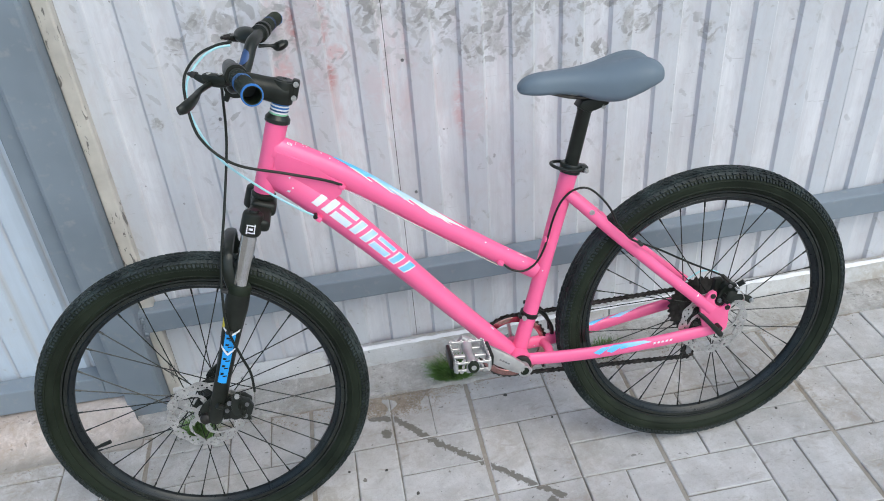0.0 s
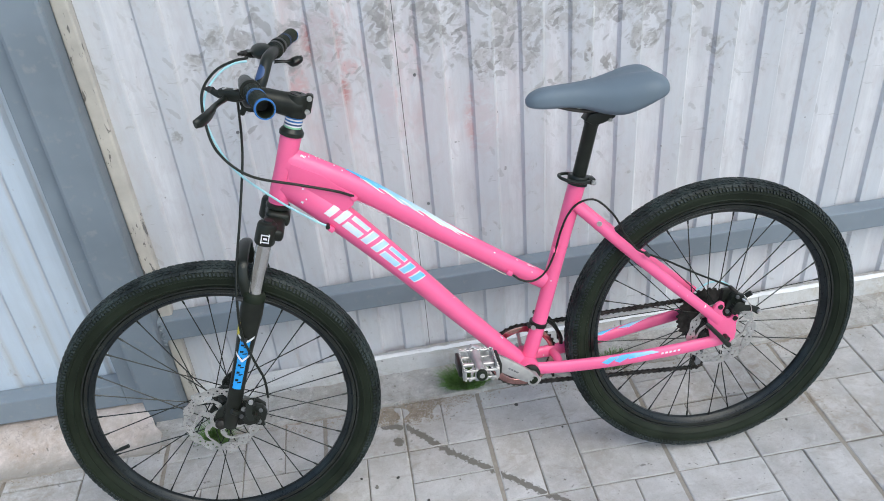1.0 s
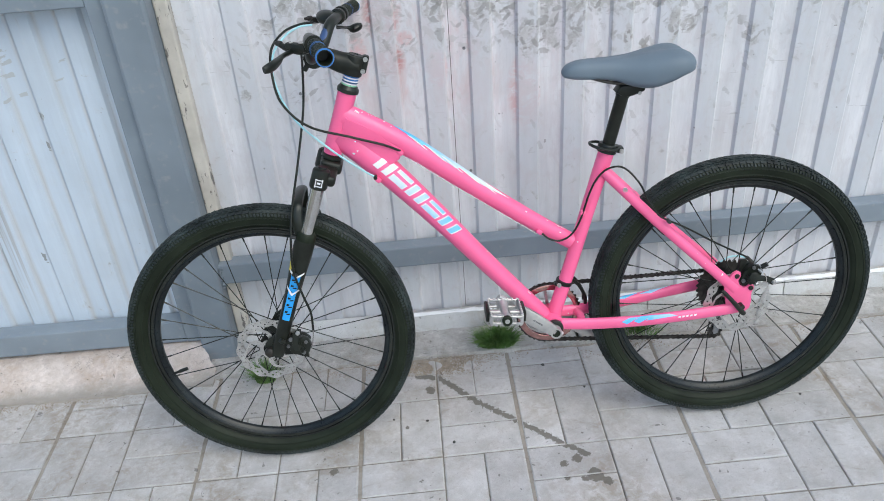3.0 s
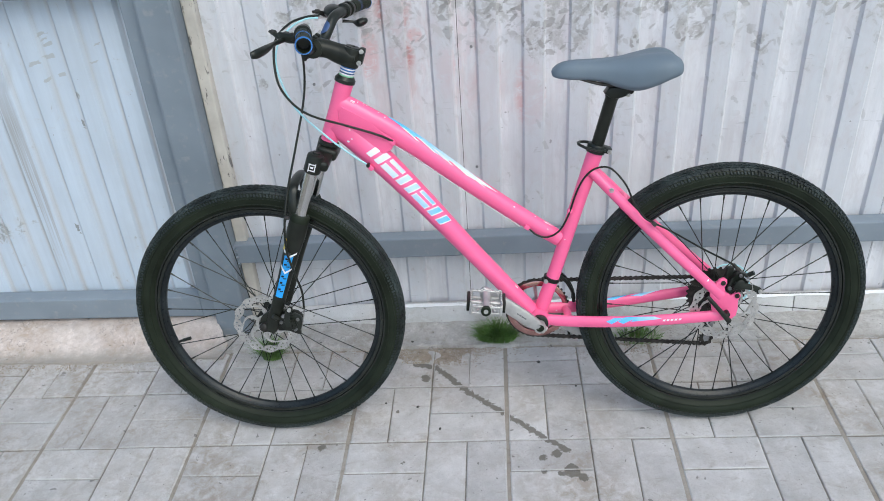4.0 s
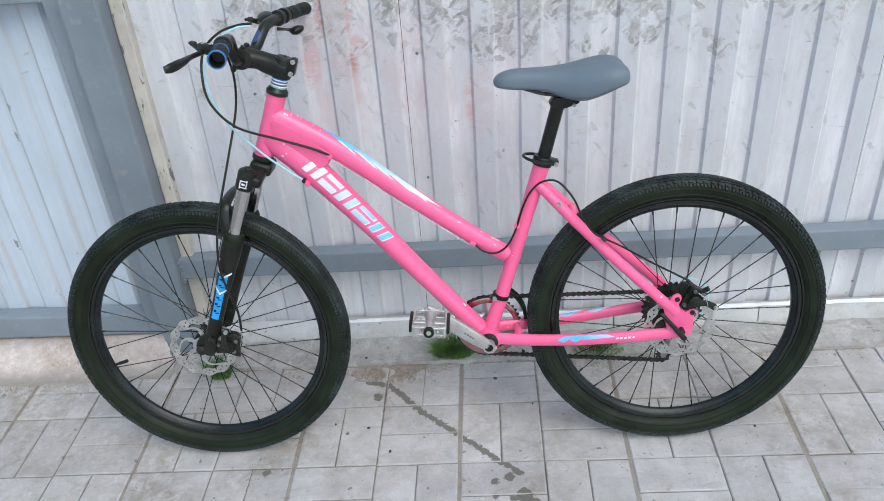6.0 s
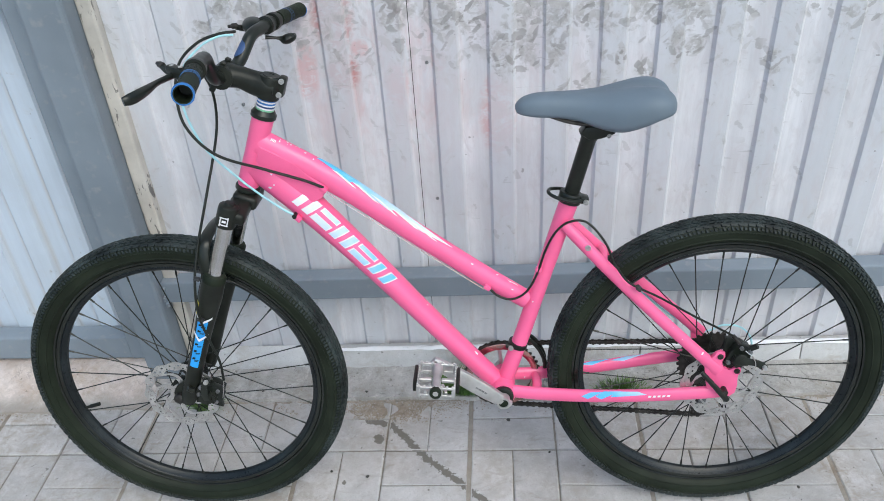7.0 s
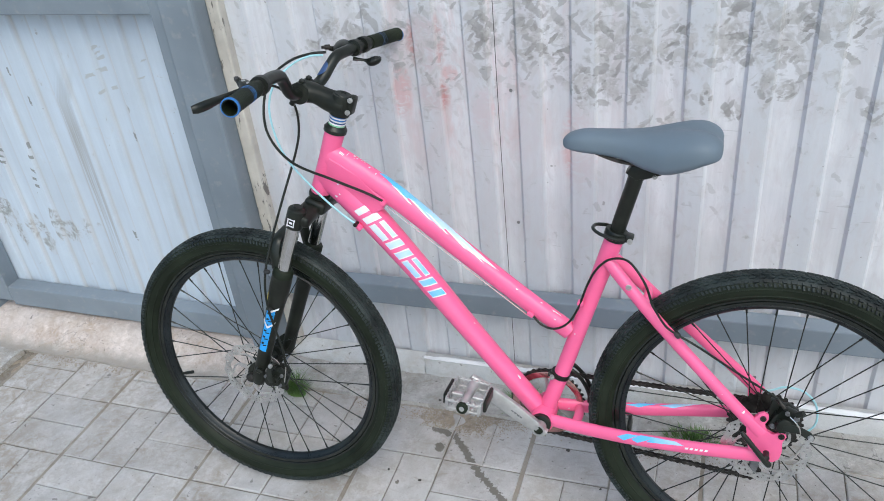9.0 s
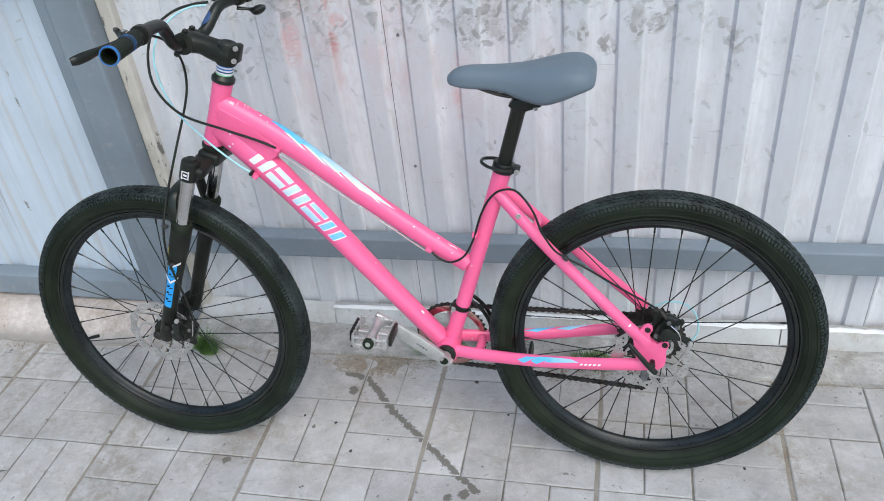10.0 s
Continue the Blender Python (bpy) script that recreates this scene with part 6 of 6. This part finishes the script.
part("cable_clip", block(B(), (0.907, -0.061, 0.546), (0.012, 0.012, 0.008), pose(0, 0, 0, 0, 45, 0), 0.002), M_CLIP, bike)
bm = rod(B(), [(0.93, 0.062, 0.475), (1.00, 0.074, 0.405), (1.068, 0.080, 0.362), (1.107, 0.080, 0.374), (1.141, 0.080, 0.369), (1.165, 0.080, 0.343), (1.170, 0.080, 0.301), (1.150, 0.078, 0.277), (1.112, 0.074, 0.285), (1.094, 0.070, 0.292)], 0.0020, 10, 10)
part("shift_cable", bm, M_CYAN, bike, "pale blue shift cable sleeve")


# ---- grass tufts at the foot of the fence ----
def tuft(x, y, r, h, count, seed, label, foot=1.0):
    rnd = random.Random(seed)
    bm = B()
    for k in range(count):
        a, q = rnd.uniform(0, 6.283), rnd.random() ** 0.7
        bx, by = foot * r * q * np.cos(a), 0.45 * foot * r * q * np.sin(a)
        ln = h * rnd.uniform(0.45, 1.0) * (1.1 - 0.5 * q)
        lean = Vector((np.cos(a) * q + rnd.uniform(-0.5, 0.5), np.sin(a) * q * 0.7 + rnd.uniform(-0.6, 0.3), 0)) * ln * (0.5 if foot > 0.9 else 0.62)
        w = rnd.uniform(0.0010, 0.0020)
        side = Vector((rnd.uniform(-1, 1), rnd.uniform(-1, 1), 0)).normalized()
        p0 = Vector((bx, by, 0))
        prev = None
        for i in range(4):
            t = i / 3
            c = p0 + Vector((0, 0, ln * (t - 0.25 * t * t))) + lean * t * t
            ww = w * (1 - t * 0.92)
            cur = (bm.verts.new(c - side * ww), bm.verts.new(c + side * ww))
            if prev:
                bm.faces.new((prev[0], prev[1], cur[1], cur[0]))
            prev = cur
    ob = new("grass_tuft", link_mesh("grass_tuft", bm, M_GRASS))
    ob.matrix_basis = tilt(x, y, 0.004)
    return tagged(ob, label, "grass", "grass tufts along the fence", "stuff")


tuft(0.198, 1.517, 0.068, 0.108, 1500, 1, "dense green grass tuft growing from the concrete strip", 0.75)
tuft(0.596, 1.512, 0.066, 0.060, 430, 2, "sparse green grass tuft growing from the concrete strip")
tuft(-0.450, 1.462, 0.052, 0.128, 560, 3, "green grass tuft growing beside the gate post", 0.5)

# ---- sandy dirt washed along the edge of the paving ----
bm = B()
rows = []
for i in range(961):
    x = -1.4 + 4.8 * i / 960
    f = 1.487 - 0.010 * max(-0.6, noise.noise((x * 4.1, 2, 0)) + 0.7 * noise.noise((x * 37, 5, 0)) + 0.5 * noise.noise((x * 120, 7, 0)))
    edge = max(f + 0.004, 1.4925 + 0.004 * noise.noise((x * 23, 1, 6)) + (0.012 if noise.noise((x * 5, 3, 3)) > 0.15 else 0))
    rows.append([bm.verts.new((x, f + (edge - f) * q, h + 0.0008 * noise.noise((x * 60, q * 9, 1)))) for q, h in ((0, -0.002), (0.3, 0.0012), (0.7, 0.0014), (1, -0.006))])
ring_faces(bm, rows, close=False)
dirt = new("dirt", link_mesh("dirt", bm, M_DIRT))
dirt.matrix_basis = tilt(0, 0, 0)
tagged(dirt, "brown sandy dirt along the edge of the paving", "dirt", kind="stuff")
rnd = random.Random(21)
verts, faces = [], []
heaps = ((0.015, 1.463, 0.060, 0.020, 5200), (0.16, 1.478, 0.06, 0.012, 500), (0.54, 1.468, 0.07, 0.016, 900), (-0.34, 1.468, 0.09, 0.016, 800), (1.54, 1.468, 0.09, 0.022, 1200), (0.95, 1.474, 0.14, 0.014, 700), (-1.15, 1.452, 0.16, 0.012, 900), (-0.75, 1.455, 0.2, 0.010, 500), (1.25, 1.485, 0.5, 0.010, 500))
for hx, hy, wx, wy, count in heaps:
    for k in range(count):
        x, y = rnd.gauss(hx, wx), rnd.gauss(hy, wy)
        if noise.noise((x * 22, y * 22, 3)) < -0.25 or y > 1.495:
            continue
        r = 0.0007 + 0.0014 * rnd.random() ** 2.5
        a = rnd.uniform(0, 6.283)
        b0 = len(verts)
        for q in range(4):
            verts.append((x + r * rnd.uniform(0.8, 1.5) * np.cos(a + q * 1.571), y + r * rnd.uniform(0.8, 1.5) * np.sin(a + q * 1.571), -0.0006))
        verts.append((x + r * rnd.uniform(-0.3, 0.3), y + r * rnd.uniform(-0.3, 0.3), r * rnd.uniform(0.7, 1.3)))
        faces += [(b0 + q, b0 + (q + 1) % 4, b0 + 4) for q in range(4)]
me = bpy.data.meshes.new("loose_sand")
me.from_pydata(verts, [], faces)
me.materials.append(M_GRAIN)
grains = new("loose_sand", me)
grains.matrix_basis = tilt(0, 0, 0)
tagged(grains, "loose brown sand scattered on the paving", "sand", kind="stuff")

# ---- pebbles lying on the paving ----
for k, (x, y, z, r) in enumerate(((0.311, 1.421, 0.0, 0.0042), (-0.012, 1.253, 0.0, 0.0034), (0.050, 1.171, 0.0, 0.0036), (-0.098, 1.268, 0.0, 0.0030), (-0.047, 1.513, 0.0105, 0.0034), (-0.317, 1.518, 0.0105, 0.0036), (0.404, 1.321, 0.0, 0.0026), (0.93, 1.22, 0.0, 0.0032))):
    bm = B()
    bmesh.ops.create_icosphere(bm, subdivisions=2, radius=r)
    for v in bm.verts:
        v.co *= 1 + 0.35 * noise.noise((v.co.x * 300 + k * 7, v.co.y * 300, v.co.z * 300))
        v.co = Vector((v.co.x * 1.25, v.co.y, v.co.z * 0.6 + r * 0.5))
    ob = new("pebble", link_mesh("pebble", bm, M_PEBBLE))
    ob.matrix_basis = tilt(x, y, z, 40 * k)
    tagged(ob, "small dark pebble lying on the concrete", "pebble", "pebbles on the ground")

# ---- loose slab beyond the paving ----
bm = B()
sheet_ground(bm, -3.4, -1.422, -2.0, 1.458, 0.014, 60, 110, 0.004)
rim = sorted((v for v in bm.verts if abs(v.co.x + 1.422) < 1e-4 and v.co.z > 0), key=lambda v: v.co.y)
for k, v in enumerate(rim):
    v.co.x += 0.006 * noise.noise((0, v.co.y * 14, 3)) + 0.004 * noise.noise((0, v.co.y * 50, 9))
foot = [bm.verts.new(v.co + Vector((0.004, 0, -0.05))) for v in rim]
for k in range(len(rim) - 1):
    bm.faces.new((rim[k], foot[k], foot[k + 1], rim[k + 1]))
slab = new("concrete_slab", link_mesh("concrete_slab", bm, M_STRIP))
slab.matrix_basis = tilt(0, 0, 0)
tagged(slab, "grey concrete slab beside the paving", "pavement", kind="structure")
bm = sheet_ground(B(), -1.45, -1.372, -2.0, 1.47, -0.0055, 10, 240, 0.006)
gap = new("dirt", link_mesh("dirt", bm, M_GRAIN))
gap.matrix_basis = tilt(0, 0, 0)
tagged(gap, "brown sandy dirt in the gap beside the slab", "dirt", kind="stuff")


# ---- paving, last: pieces of the pavement ----
def paver_mesh(seed, lx, ly, gaps):
    """A concrete block; gaps are the joint's halves at its -x, +x, -y and +y sides."""
    rnd = random.Random(seed)
    bm = B()
    c = 0.0028
    levels = []
    for inset, z in ((0, -0.05), (0, -0.0018), (c, 0.0)):
        ring_v = []
        for sx, sy in ((-1, -1), (1, -1), (1, 1), (-1, 1)):
            gx, gy = gaps[0 if sx < 0 else 1], gaps[2 if sy < 0 else 3]
            ring_v.append(bm.verts.new((sx * (lx / 2 - gx - inset) + rnd.uniform(-0.001, 0.001), sy * (ly / 2 - gy - inset) + rnd.uniform(-0.001, 0.001), z)))
        levels.append(ring_v)
    ring_faces(bm, levels)
    # chamfer faces take the concrete with the painted edge highlight
    for f in bm.faces:
        if all(v.co.z > -0.01 for v in f.verts) and any(v.co.z < -0.001 for v in f.verts):
            f.material_index = 1
    me = link_mesh("paver", bm, M_PAVER, False)
    me.materials.append(M_ARRIS)
    return me


pavement = new("pavement", link_mesh("pavement", sheet_ground(B(), -1.44, 3.4, -2.6, 1.50, -0.0038, 150, 120, 0.0010), M_JOINT))
pavement.matrix_basis = tilt(0.0, 0.0, 0.0)
tagged(pavement, "grey concrete block paving in a basket weave with sandy joints", "pavement", kind="structure")
# sand swept into the wide joints
bm = B()
for k in range(-4, 8):
    rows = []
    for j in range(206):
        y = -2.6 + 4.1 * j / 205
        x = 0.22 + 0.4 * k + 0.002 * noise.noise((k, y * 9, 0))
        z = -0.0022 + 0.0010 * noise.noise((x * 40, y * 30, 4)) + 0.0006 * noise.noise((x * 40, y * 120, 4))
        rows.append([bm.verts.new((x - 0.007, y, z - 0.0008)), bm.verts.new((x, y, z)), bm.verts.new((x + 0.007, y, z - 0.0008))])
    ring_faces(bm, rows, close=False, cap=False)
part("joint_sand", bm, M_SAND, pavement, "sandy joint filling", kind="stuff")
blocks = {}
for upright in (False, True):
    for h in (-1, 1):
        for odd in (0, 1):
            thin, line, wide = 0.0011, 0.0017, 0.0046
            left, right = (line, wide) if odd else (wide, line)
            if upright:
                gaps = (left, thin, line, line) if h < 0 else (thin, right, line, line)
            else:
                gaps = (left, right, line, thin) if h < 0 else (left, right, thin, line)
            blocks[upright, h, odd] = [paver_mesh(40 + k, 0.1 if upright else 0.2, 0.2 if upright else 0.1, gaps) for k in range(3)]
rnd = random.Random(9)
far = []
for j in range(-19, 2):
    for i in range(-8, 16):
        upright = (i + j) % 2 == 0
        for h in (-1, 1):
            cx, cy = 0.22 + 0.2 * i + 0.1, 1.13 + 0.2 * j + 0.1
            if upright:
                cx += h * 0.05
            else:
                cy += h * 0.05
            if cy > 1.5:
                continue
            m = pose(cx, cy + 0.001 * (cx - 0.2) - 0.0052 * (cx - 0.2) ** 2, rnd.uniform(-0.0012, 0.0012), rnd.uniform(-0.35, 0.35), rnd.uniform(-0.35, 0.35), rnd.uniform(-0.4, 0.4))
            if j >= -3 and cx < 1.95:
                ob = new("paver", blocks[upright, h, i % 2][rnd.randrange(3)])
                ob.parent = pavement
                ob.matrix_basis = m
            else:
                far.append(m @ pose(0, 0, 0, 0, 0, 90 if upright else 0))
verts, faces = [], []
for m in far:
    b0 = len(verts)
    for inset, z in ((0.003, -0.05), (0.003, -0.0035), (0.0065, 0.0)):
        for sx, sy in ((-1, -1), (1, -1), (1, 1), (-1, 1)):
            verts.append(m @ Vector((sx * (0.1 - inset), sy * (0.05 - inset), z)))
    for r in (0, 4):
        for k in range(4):
            q = (k + 1) % 4
            faces.append((b0 + r + k, b0 + r + q, b0 + r + 4 + q, b0 + r + 4 + k))
    faces.append((b0 + 8, b0 + 9, b0 + 10, b0 + 11))
me = bpy.data.meshes.new("far_pavers")
me.from_pydata(verts, [], faces)
me.materials.append(M_PAVER)
fp = new("far_pavers", me)
fp.parent = pavement
tagged(fp, kind="stuff")
